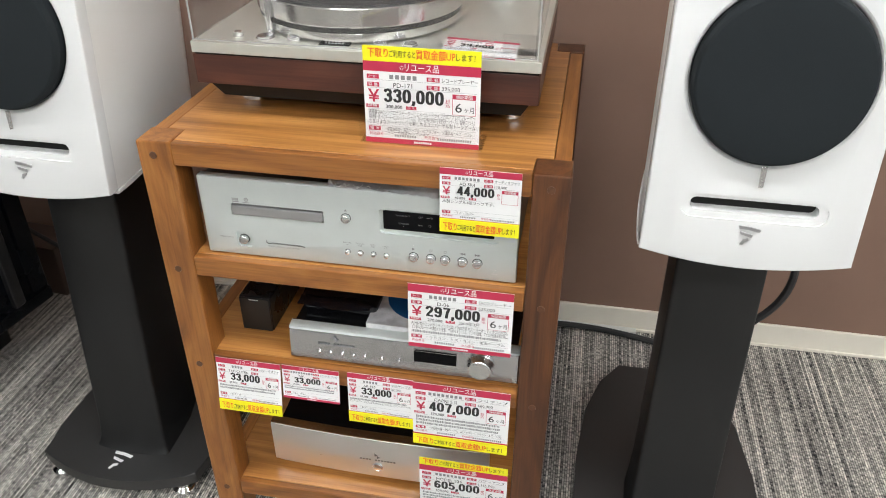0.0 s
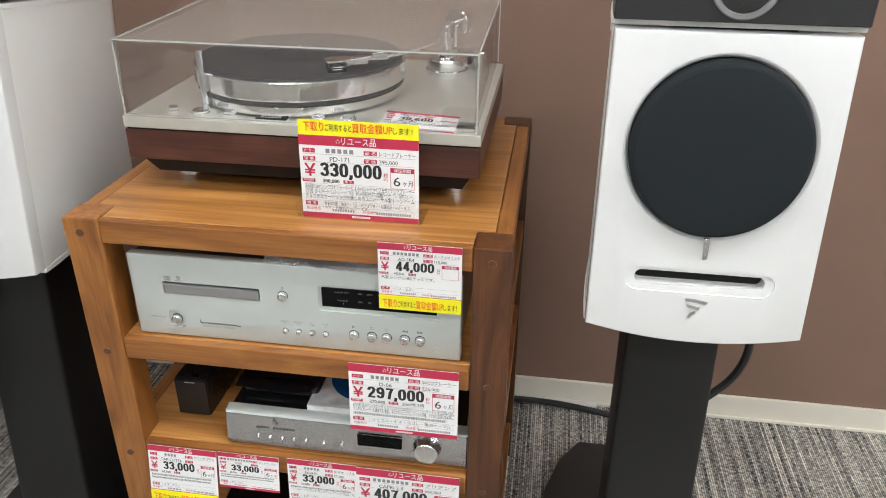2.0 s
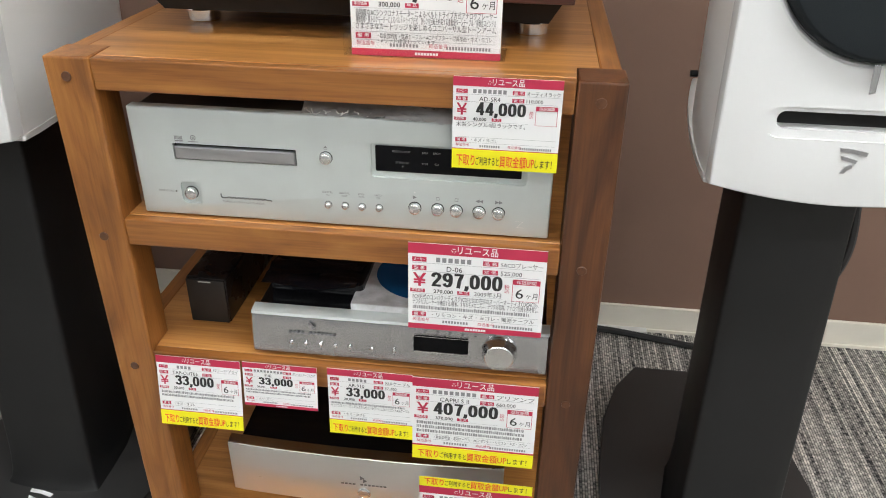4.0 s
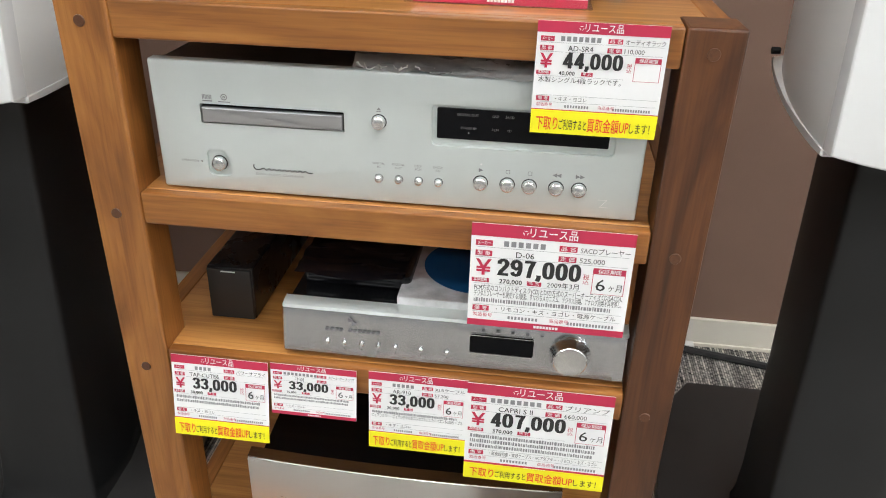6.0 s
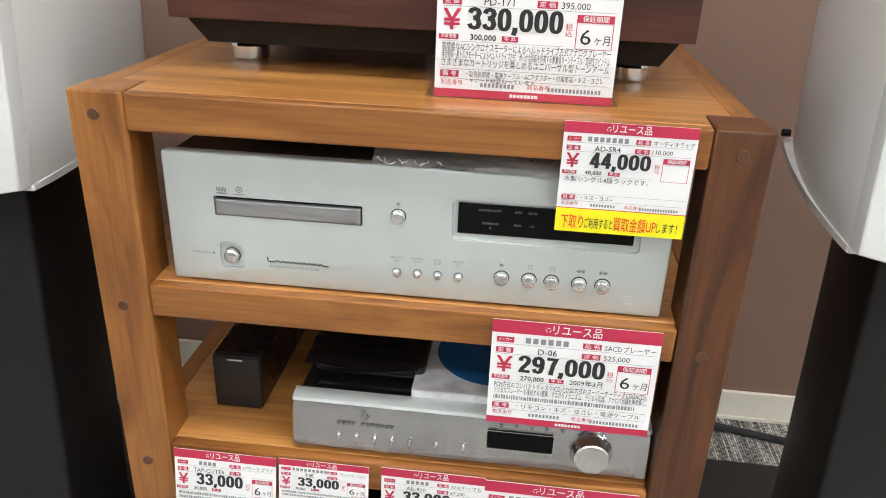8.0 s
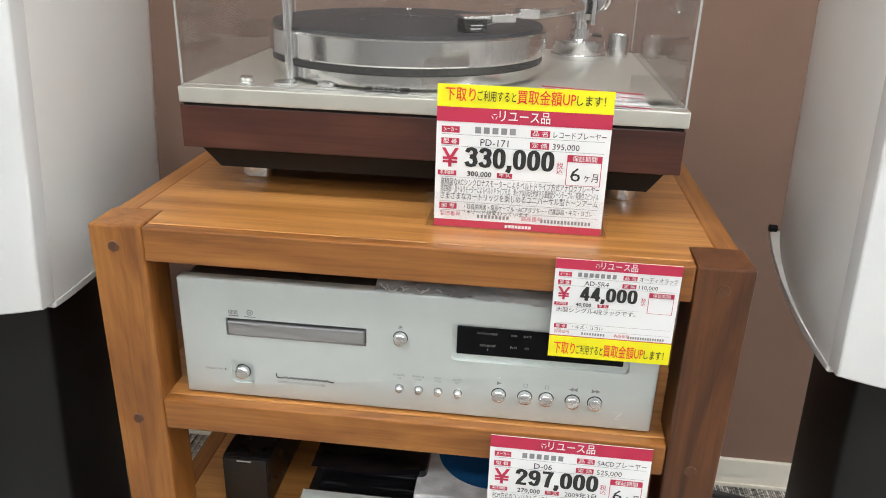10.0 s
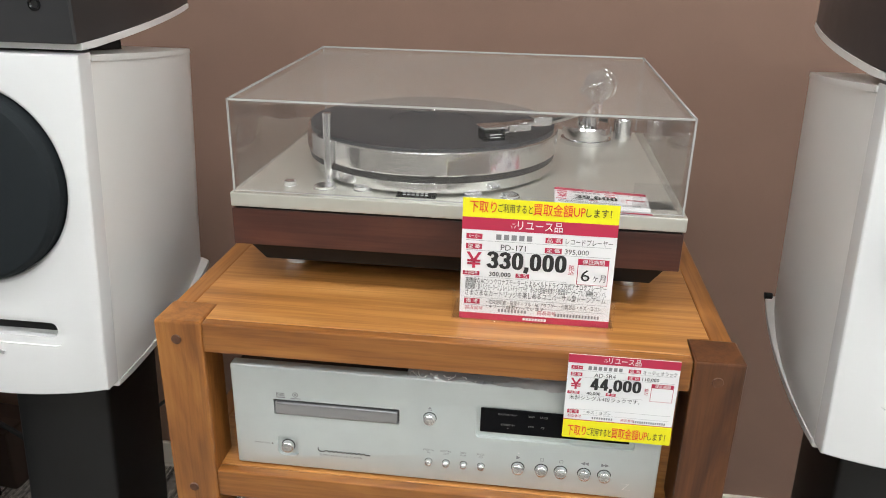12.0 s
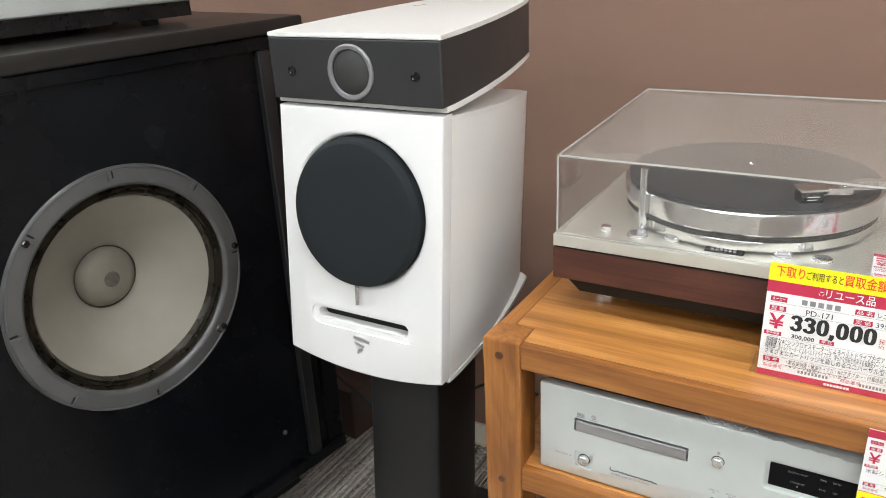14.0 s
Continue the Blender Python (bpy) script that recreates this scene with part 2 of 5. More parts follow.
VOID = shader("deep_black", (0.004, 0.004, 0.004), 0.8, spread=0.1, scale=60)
SILVER = shader("bead_blasted_silver", (0.63, 0.67, 0.66), 0.40, metal=0.45, spread=0.02, scale=40, bump=0.05, bump_scale=2500)
SPUN = shader("spun_aluminium_button", (0.80, 0.80, 0.80), 0.24, metal=1.0, spread=0.08, scale=300, stretch=(1, 1, 0.15))
WORNEDGE = shader("worn_black_moulding", (0.014, 0.014, 0.015), 0.30, spread=0.35, scale=18, bump=0.1, bump_scale=200)
ALUM = brushed("turned_aluminium", (0.78, 0.78, 0.79), 0.22, 0)
CHROME = shader("polished_chrome", (0.82, 0.82, 0.83), 0.10, metal=1.0, spread=0.02, scale=30)
TRAY = shader("brushed_tray_aluminium", (0.44, 0.44, 0.45), 0.30, metal=0.8, spread=0.06, scale=30, bump=0.1, bump_scale=900, stretch=(0.02, 1, 1))
FACEPLATE = brushed("machined_faceplate", (0.56, 0.565, 0.58), 0.19, 2, 0.004, 0.85)
AMPFACE = brushed("satin_amp_faceplate", (0.86, 0.86, 0.855), 0.30, 0, 0.12)
PLATTER = brushed("turned_platter_rim", (0.80, 0.80, 0.80), 0.14, 2, 0.1)
DECK = shader("silver_deck_plate", (0.70, 0.69, 0.625), 0.36, metal=0.7, spread=0.03, scale=50, bump=0.05, bump_scale=2500)
BLACKMETAL = shader("black_anodised_metal", (0.007, 0.007, 0.008), 0.28, spread=0.12, scale=40, bump=0.05)
GLOSSBLACK = shader("gloss_black_panel", (0.006, 0.006, 0.007), 0.06, spread=0.1, scale=20)
DISPLAY = shader("black_display_window", (0.004, 0.004, 0.005), 0.08, spread=0.1, scale=20, spec=0.12)
RUBBER = shader("black_rubber", (0.02, 0.02, 0.021), 0.6, spread=0.15, scale=50, bump=0.1)
MATRUBBER = shader("platter_mat_rubber", (0.022, 0.023, 0.028), 0.5, spread=0.06, scale=30, bump=0.05)
CAP = shader("brown_grey_paper_cap", (0.165, 0.148, 0.120), 0.6, spread=0.12, scale=22, bump=0.2, bump_scale=400)
CONE = shader("grey_paper_cone", (0.225, 0.207, 0.174), 0.7, spread=0.06, scale=14, bump=0.25, bump_scale=500)
CASTMETAL = shader("grey_cast_frame", (0.105, 0.105, 0.106), 0.36, metal=0.3, spread=0.18, scale=12, bump=0.1)
BLACKWOOD = shader("black_painted_cabinet", (0.0030, 0.0036, 0.0050), 0.27, spread=0.25, scale=7, bump=0.08, bump_scale=300, spec=0.26)
TOPWOOD = shader("dark_worn_top", (0.018, 0.016, 0.015), 0.32, spread=0.3, scale=11, bump=0.1, stretch=(1, 0.15, 1), spec=0.4)
EDGEGLINT = shader("polished_acrylic_edge", (0.43, 0.43, 0.42), 0.2, spread=0.05, scale=60)
ACRYLIC = sheet_clear("clear_acrylic", (0.985, 0.985, 0.985), 0.55)
DUSTY = sheet_clear("dusty_clear_acrylic", (0.975, 0.975, 0.975), 0.55, 0.115)
THINCLEAR = sheet_clear("thin_clear_acrylic", (0.95, 0.95, 0.95), 0.12)
FOIL = shader("crinkled_clear_film", (0.58, 0.585, 0.59), 0.12, metal=0.2, spread=0.4, scale=45, coat=0.6, bump=1.0, bump_scale=120, stretch=(0.35, 1, 1))
BLACKWRAP = shader("glossy_black_bag", (0.008, 0.008, 0.012), 0.10, spread=0.2, scale=20, bump=0.35, bump_scale=40, coat=1.0, stretch=(0.12, 1, 1))
PAPER = shader("white_card", (0.82, 0.82, 0.82), 0.5, spread=0.01, scale=12, coat=0.1)
RED = shader("red_print", (0.50, 0.026, 0.072), 0.5, spread=0.02, scale=30)
YELLOW = shader("yellow_print", (0.86, 0.80, 0.012), 0.5, spread=0.015, scale=30)
BOLDRED = shader("bold_red_ink", (0.78, 0.05, 0.03), 0.5, spread=0.02, scale=60)
INK = shader("black_ink", (0.02, 0.02, 0.02), 0.5, spread=0.1, scale=60)
GREYINK = shader("grey_ink", (0.25, 0.25, 0.26), 0.5, spread=0.1, scale=60)
WHITEINK = shader("white_ink", (0.8, 0.8, 0.8), 0.5, spread=0.02, scale=60)
DIMINK = shader("dim_display_ink", (0.20, 0.20, 0.20), 0.5, spread=0.05, scale=60)
ENGRAVE = shader("engraved_grey", (0.20, 0.20, 0.21), 0.5, metal=0.3, spread=0.1, scale=60)
BLUEDISC = shader("blue_disc_print", (0.012, 0.085, 0.23), 0.18, spread=0.15, scale=10, coat=0.3)
SLEEVE = shader("silvery_sleeve", (0.72, 0.72, 0.74), 0.22, metal=0.25, spread=0.22, scale=60, bump=0.9, bump_scale=90, coat=0.5)
LIGHTPANEL = glow("lit_diffuser", PANEL_COLOR, PANEL_POWER)


# ---- mesh helpers ----
def mesh_of(name, bm, material, smooth=True, sharp=20):
    me = bpy.data.meshes.new(name)
    bmesh.ops.recalc_face_normals(bm, faces=bm.faces)
    bm.to_mesh(me)
    bm.free()
    me.materials.append(material)
    if smooth:
        me.shade_smooth()
        me.set_sharp_from_angle(angle=radians(sharp))
    return me


def thing(name, label, category, at=(0, 0, 0), turn=(0, 0, 0), group="", kind=""):
    e = new(name)
    e.empty_display_size = 0.05
    e.matrix_basis = pose(*at, *turn)
    return tagged(e, label, category, group, kind)


def part(name, bm, material, parent, label="", sharp=20):
    ob = new(name, mesh_of(name, bm, material, sharp=sharp))
    ob.parent = parent
    if label:
        tagged(ob, label)
    return ob


def structure(name, bm, material, label, category):
    return tagged(new(name, mesh_of(name, bm, material)), label, category, kind="structure")


def joined(*bms):
    out = bmesh.new()
    for b in bms:
        me = bpy.data.meshes.new("tmp")
        b.to_mesh(me)
        b.free()
        out.from_mesh(me)
        bpy.data.meshes.remove(me)
    return out


def block(x0, x1, y0, y1, z0, z1, bevel=0.0, seg=2):
    bm = bmesh.new()
    bmesh.ops.create_cube(bm, size=1, matrix=Matrix.Translation(((x0 + x1) / 2, (y0 + y1) / 2, (z0 + z1) / 2))
                          @ Matrix.Diagonal((x1 - x0, y1 - y0, z1 - z0, 1)))
    if bevel:
        bmesh.ops.bevel(bm, geom=bm.edges[:], offset=bevel, segments=seg, profile=0.5, affect="EDGES")
    return bm


def moved(bm, m):
    bmesh.ops.transform(bm, matrix=m, verts=bm.verts[:])
    return bm


def lathe(profile, at=(0, 0, 0), axis="z", seg=48):
    """A turned body: profile rows of (radius, height); a radius of 0 closes it."""
    bm = bmesh.new()
    rings = []
    for r, h in profile:
        if r <= 1e-7:
            rings.append([bm.verts.new((0, 0, h))])
        else:
            rings.append([bm.verts.new((r * math.cos(2 * math.pi * i / seg), r * math.sin(2 * math.pi * i / seg), h)) for i in range(seg)])
    for a, b in zip(rings, rings[1:]):
        for i in range(seg):
            j = (i + 1) % seg
            if len(a) == 1 and len(b) == 1:
                continue
            if len(a) == 1:
                bm.faces.new((a[0], b[i], b[j]))
            elif len(b) == 1:
                bm.faces.new((a[i], a[j], b[0]))
            else:
                bm.faces.new((a[i], a[j], b[j], b[i]))
    turn = {"z": Matrix.Identity(4), "-y": pose(0, 0, 0, 90), "x": pose(0, 0, 0, 0, 90), "y": pose(0, 0, 0, -90)}[axis]
    return moved(bm, Matrix.Translation(at) @ turn)


def prism(outline, z0, z1, bevel=0.0, seg=2):
    """An upright prism over an outline of (x, y)."""
    bm = bmesh.new()
    low = [bm.verts.new((x, y, z0)) for x, y in outline]
    high = [bm.verts.new((x, y, z1)) for x, y in outline]
    n = len(outline)
    caps = [bm.faces.new(low[::-1]), bm.faces.new(high)]
    for i in range(n):
        bm.faces.new((low[i], low[(i + 1) % n], high[(i + 1) % n], high[i]))
    if bevel:
        edges = list({e for f in caps for e in f.edges})
        bmesh.ops.bevel(bm, geom=edges, offset=bevel, segments=seg, profile=0.5, affect="EDGES")
    return bm


def rounded(w, h, r, n=6, cx=0.0, cy=0.0):
    pts = []
    for sx, sy, a0 in ((1, 1, 0), (-1, 1, 90), (-1, -1, 180), (1, -1, 270)):
        for i in range(n + 1):
            a = radians(a0 + 90 * i / n)
            pts.append((cx + sx * (w / 2 - r) + r * math.cos(a), cy + sy * (h / 2 - r) + r * math.sin(a)))
    return pts


def facing(outline, y_front, depth, bevel=0.0):
    """A slab in the x-z plane over an outline of (x, z), its front at y_front, reaching depth metres back."""
    bm = prism(outline, 0, depth, bevel)
    return moved(bm, Matrix(((1, 0, 0, 0), (0, 0, 1, y_front), (0, 1, 0, 0), (0, 0, 0, 1))))


def tube(points, radius, seg=10):
    """A round cord through the points, smoothed."""
    cu = bpy.data.curves.new("cord", "CURVE")
    cu.dimensions, cu.bevel_depth, cu.bevel_resolution, cu.use_fill_caps = "3D", radius, max(1, seg // 4), True
    sp = cu.splines.new("NURBS")
    sp.points.add(len(points) - 1)
    for p, q in zip(sp.points, points):
        p.co = (*q, 1)
    sp.use_endpoint_u, sp.order_u, sp.resolution_u = True, min(4, len(points)), 10
    ob = bpy.data.objects.new("cord", cu)
    me = bpy.data.meshes.new_from_object(ob)
    bm = bmesh.new()
    bm.from_mesh(me)
    bpy.data.objects.remove(ob)
    bpy.data.curves.remove(cu)
    bpy.data.meshes.remove(me)
    return bm


def carve(ob, *cutters):
    """Cuts the closed bmeshes out of the object's mesh, for good."""
    for bm in cutters:
        bmesh.ops.recalc_face_normals(bm, faces=bm.faces)
        bmesh.ops.triangulate(bm, faces=bm.faces[:])
        me = bpy.data.meshes.new("cutter")
        bm.to_mesh(me)
        bm.free()
        c = new("cutter", me)
        c.parent = ob.parent
        mod = ob.modifiers.new("cut", "BOOLEAN")
        mod.operation, mod.object, mod.solver = "DIFFERENCE", c, "EXACT"
        bpy.context.view_layer.update()
        dg = bpy.context.evaluated_depsgraph_get()
        cut = bpy.data.meshes.new_from_object(ob.evaluated_get(dg))
        ob.modifiers.clear()
        old = ob.data
        cut.name = old.name
        ob.data = cut
        bpy.data.objects.remove(c)
    ob.data.shade_smooth()
    ob.data.set_sharp_from_angle(angle=radians(20))
    return ob


def lettering(text, x, z, height, width=0.0, y=0.0, bold=0.0, middle=False):
    """The text as a flat mesh facing -y; x is its left end (or middle), z its base line, height that of capitals."""
    cu = bpy.data.curves.new("txt", "FONT")
    cu.body, cu.size, cu.resolution_u, cu.offset = text, 1.0, 2, bold
    cu.space_character = 1.0 + 2.2 * bold
    ob = bpy.data.objects.new("txt", cu)
    me = bpy.data.meshes.new_from_object(ob)
    bm = bmesh.new()
    bm.from_mesh(me)
    bpy.data.objects.remove(ob)
    bpy.data.curves.remove(cu)
    bpy.data.meshes.remove(me)
    if not bm.verts:
        return bm
    xs = [v.co.x for v in bm.verts]
    s = height / 0.69
    sx = width / (max(xs) - min(xs)) if width else s
    x0 = x - (sx * (max(xs) - min(xs)) / 2 if middle else 0)
    for v in bm.verts:
        v.co = (x0 + (v.co.x - min(xs)) * sx, y, z + v.co.y * s)
    return bm


def patch(x0, x1, z0, z1, y):
    """A flat rectangle facing -y."""
    bm = bmesh.new()
    bm.faces.new([bm.verts.new(p) for p in ((x0, y, z0), (x1, y, z0), (x1, y, z1), (x0, y, z1))])
    return bm


# ---- the room ----
WALL_Y, CEIL = 0.69, 2.6
X0, X1, Y0 = -3.2, 3.4, -4.6
structure("floor", block(X0, X1, Y0, WALL_Y + 0.1, -0.06, 0), CARPET, "grey ribbed loop carpet with light and dark stripes", "floor")
structure("wall_north", block(X0, X1, WALL_Y, WALL_Y + 0.1, 0, CEIL), WALL, "matt brown papered wall behind the audio rack", "wall")
# side and rear walls are unseen, added with tones chosen for fill light
structure("wall_west", block(X0 - 0.1, X0, Y0, WALL_Y + 0.1, 0, CEIL), PALE, "unseen pale painted wall closing the room", "wall")
structure("wall_east", block(X1, X1 + 0.1, Y0, WALL_Y + 0.1, 0, CEIL), PALE, "unseen pale painted wall closing the room", "wall")
structure("wall_south", block(X0, X1, Y0 - 0.1, Y0, 0, CEIL), REARWALL, "unseen matt grey wall closing the room", "wall")
structure("ceiling", block(X0, X1, Y0, WALL_Y + 0.1, CEIL, CEIL + 0.08), CEILING, "white mineral board ceiling", "ceiling")
structure("baseboard", joined(block(X0, X1, WALL_Y - 0.009, WALL_Y, 0, 0.060, 0.002), block(X0, X1, WALL_Y - 0.014, WALL_Y - 0.009, 0, 0.008, 0.002)),
          VINYL, "cream vinyl baseboard along the brown wall", "baseboard")

for lx in (-1.95, -0.08, 1.25, 2.60):
    for ly in (-0.55, -1.9, -3.4):
        lamp = thing("ceiling_light", "recessed white rectangular ceiling light, lit", "ceiling light", (lx, ly, CEIL), group="ceiling lights")
        part("diffuser", block(-0.58, 0.58, -0.14, 0.14, -0.012, -0.004), LIGHTPANEL, lamp)
        part("frame", joined(block(-0.60, 0.60, -0.16, -0.14, -0.018, 0), block(-0.60, 0.60, 0.14, 0.16, -0.018, 0),
                             block(-0.60, -0.58, -0.14, 0.14, -0.018, 0), block(0.58, 0.60, -0.14, 0.14, -0.018, 0)), PALE, lamp)


# ---- the audio rack ----
RX, RIN, RD = 0.283, 0.2345, 0.52
SHELF_TOPS = (0.739, 0.563, 0.384, 0.095)


def audio_rack():
    rack = thing("audio_rack", "four-tier teak audio rack with pegged square posts", "rack", (-0.004, 0, 0))
    for s in (-1, 1):
        for y0, y1 in ((0, 0.046), (RD - 0.046, RD)):
            xa, xb = (-RX, -RIN) if s < 0 else (RIN + 0.0035, RX + 0.002)
            # right-hand posts get a darker teak tone than the left ones
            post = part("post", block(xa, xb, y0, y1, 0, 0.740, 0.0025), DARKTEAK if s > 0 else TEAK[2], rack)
            for z in (0.720, 0.540, 0.360, 0.075):
                if y0 == 0:
                    part("peg", lathe([(0, 0.0012), (0.0048, 0.0012), (0.0052, 0.0006), (0.0052, -0.004)], (s * 0.261, 0, z), "-y", 16), PEG, post)
        for z1 in SHELF_TOPS:
            xa, xb = sorted((s * 0.2605, s * (RX - 0.001)))
            part("side_rail", block(xa, xb, 0.046, RD - 0.046, z1 - 0.036, z1 - 0.001, 0.002), TEAK[1], rack)
    for z1 in SHELF_TOPS:
        w, rr, lip = 0.260, RIN + 0.0030, 0.014
        outline = [(-RIN, lip), (rr, lip), (rr, 0.0465), (w, 0.0465), (w, RD - 0.0465), (rr, RD - 0.0465), (rr, RD - 0.001),
                   (-RIN, RD - 0.001), (-RIN, RD - 0.0465), (-w, RD - 0.0465), (-w, 0.0465), (-RIN, 0.0465)]
        board = part("shelf", prism(outline, z1 - 0.032, z1, 0.0008), PALETEAK, rack)
        part("front_lip", block(-RIN, rr, 0.001, lip - 0.0002, z1 - 0.0325, z1 + 0.0002, 0.0022), TEAK[0], board, "solid teak front lip")
    return rack


audio_rack()


# ---- the silver disc player ----
def disc_player():
    p = thing("disc_player", "silver disc player with a drawer, round buttons and dark display", "disc player")
    yf = 0.017
    body = part("body", block(-0.216, 0.216, yf + 0.012, 0.42, 0.568, 0.6845, 0.003), shader("dark_brown_casing", (0.045, 0.038, 0.034), 0.35, metal=0.3, spread=0.1, scale=30), p, "dark painted metal casing")
    face = part("front_panel", block(-0.220, 0.220, yf, yf + 0.014, 0.5652, 0.6868, 0.0024, 3), SILVER, p)
    carve(face, facing(rounded(0.1325, 0.0180, 0.001, 2, -0.1095, 0.6397), yf - 0.02, 0.026),
          facing(rounded(0.159, 0.0375, 0.004, 4, 0.1145, 0.6428), yf - 0.02, 0.0235),
          facing(rounded(0.023, 0.026, 0.006, 4, -0.1630, 0.5925), yf - 0.02, 0.0232))
    # black liner deepens the shade in the slit round the drawer
    part("drawer_gap", facing(rounded(0.1335, 0.019, 0.001, 2, -0.1095, 0.6397), yf + 0.0055, 0.002), VOID, p)
    part("disc_drawer", facing(rounded(0.1295, 0.0142, 0.0008, 2, -0.1095, 0.6388), yf - 0.0018, 0.007, 0.0016), TRAY, p, "grey brushed disc drawer", sharp=8)
    part("knob_recess", facing(rounded(0.0225, 0.0255, 0.0058, 4, -0.1630, 0.5925), yf + 0.0030, 0.0006), SILVER, p)
    part("display_bezel", facing(rounded(0.1585, 0.037, 0.004, 4, 0.1145, 0.6428), yf + 0.0032, 0.0006), SILVER, p)
    disp = part("display", facing(rounded(0.1490, 0.0275, 0.001, 3, 0.1140, 0.6446), yf + 0.001, 0.004, 0.0004), DISPLAY, p, "glossy black display window")
    for txt, x, z in (("DIGITAL OUT", 0.0665, 0.6525), ("DSD", 0.0905, 0.6525), ("SACD", 0.1025, 0.6525), ("STAND BY", 0.0675, 0.6405), ("PCM", 0.0905, 0.6405), ("CD", 0.1025, 0.6405)):
        part("text", lettering(txt, x, z, 0.0021, y=yf + 0.0006, middle=True), DIMINK, disp)
    part("standby_dot", patch(0.0671, 0.0679, 0.6370, 0.6378, yf + 0.0006), WHITEINK, disp)

    def button(x, z, r, depth, name="button"):
        # flat dark ring draws the shadow round the button
        part("button_gap", lathe([(r * 1.12, 0.00015), (r * 0.95, 0.00015)], (x, yf, z), "-y", 28), RUBBER, p)
        part(name, lathe([(r * 1.0, -0.002), (r, depth - 0.0012), (r * 0.9, depth), (r * 0.80, depth + 0.0004), (r * 0.45, depth + 0.0012), (0, depth + 0.0015)],
                         (x, yf, z), "-y", 28), SPUN, p, sharp=50)

    button(-0.0118, 0.6425, 0.0062, 0.006)
    button(-0.1625, 0.5930, 0.0066, 0.006, "power_knob")
    for x in (-0.0125, 0.0058, 0.0240, 0.0422):
        button(x, 0.5893, 0.0036, 0.0045)
    for x in (0.080, 0.104, 0.1235, 0.1472, 0.1673):
        button(x, 0.5920, 0.0062, 0.006)
    yt = yf - 0.0004
    for txt, x, z in (("DIGITAL", -0.0125, 0.6025), ("IN", -0.0125, 0.5992), ("DIGITAL", 0.0055, 0.6025), ("OUT", 0.0055, 0.5992), ("DSD/", 0.0235, 0.6025),
                      ("PCM", 0.0235, 0.5992), ("SACD/", 0.0415, 0.6025), ("CD", 0.0415, 0.5992), ("OPERATION", -0.1915, 0.5922)):
        part("text", lettering(txt, x, z, 0.0021, y=yt, middle=True), GREYINK, p)
    part("text", lettering("SUPER AUDIO CD PLAYER", -0.129, 0.5835, 0.0022, 0.046, yt), GREYINK, p)
    stroke = [(-0.1300, 0.5935), (-0.1308, 0.5903), (-0.1285, 0.5885), (-0.1235, 0.5890)]
    for k in range(9):
        stroke += [(-0.1205 + k * 0.0049, 0.5914), (-0.1190 + k * 0.0049, 0.5883), (-0.1172 + k * 0.0049, 0.5890)]
    stroke += [(-0.0745, 0.5886)]
    part("signature_mark", tube([(px, yt, pz) for px, pz in stroke], 0.00050, 8), INK, p)
    # transport signs over the buttons
    tri = lambda x, s=1: facing([(x - 0.0020 * s, 0.6020), (x + 0.0022 * s, 0.6040), (x - 0.0020 * s, 0.6060)], yt, 0.0002)
    frame_sign = lambda x: joined(*[patch(*q, yt) for q in ((x - 0.0018, x + 0.0018, 0.6054, 0.6058), (x - 0.0018, x + 0.0018, 0.6022, 0.6026), (x - 0.0018, x - 0.0014, 0.6026, 0.6054), (x + 0.0014, x + 0.0018, 0.6026, 0.6054))])
    for bm in (tri(0.080), frame_sign(0.104), frame_sign(0.1235), joined(tri(0.1453, -1), tri(0.1490, -1)), joined(tri(0.1655), tri(0.1693))):
        part("transport_sign", bm, GREYINK, p)
    part("eject_sign", joined(facing([(-0.0138, 0.6530), (-0.0098, 0.6530), (-0.0118, 0.6555)], yt, 0.0002), patch(-0.0138, -0.0098, 0.6515, 0.6522, yt)), GREYINK, p)
    part("disc_mark", joined(*[patch(-0.1722 + i * 0.0013, -0.1714 + i * 0.0013, 0.6530, 0.6572, yt) for i in range(7)], patch(-0.1722, -0.1630, 0.6510, 0.6522, yt)), GREYINK, p)
    part("disc_mark", joined(lathe([(0.0030, 0), (0.0021, 0)], (-0.1520, yt, 0.6558), "-y", 20), lathe([(0.0012, 0), (0.0004, 0)], (-0.1520, yt, 0.6558), "-y", 12), patch(-0.1575, -0.1465, 0.6510, 0.6518, yt)), GREYINK, p)
    part("indicator", lathe([(0, 0.0004), (0.0009, 0.0004)], (-0.1800, yf, 0.5932), "-y", 12), CHROME, p)
    part("indicator", lathe([(0, 0.0004), (0.0009, 0.0004)], (0.0800, yf, 0.6095), "-y", 12), WHITEINK, p)
    part("corner_mark", joined(*[patch(*q, yt) for q in ((0.185, 0.193, 0.5835, 0.5839), (0.187, 0.195, 0.5765, 0.5769))], tube([(0.193, yt, 0.5837), (0.187, yt, 0.5767)], 0.0002)), PAPER, p)
    for x in (-0.17, 0.17):
        for y in (0.07, 0.36):
            part("foot", lathe([(0, 0.563), (0.022, 0.563), (0.024, 0.5645), (0.024, 0.5685), (0, 0.5685)], (x, y, 0)), RUBBER, p)
    return p


disc_player()

sheet = thing("manual_pouch", "clear plastic pouch with papers lying on the disc player", "plastic pouch")
part("booklet", moved(block(-0.078, 0.076, -0.108, 0.1, 0, 0.006, 0.001), pose(0.062, 0.135, 0.6848, 0, 0, -3)), shader("grey_paper_sheets", (0.55, 0.56, 0.57), 0.35, spread=0.2, scale=25), sheet)


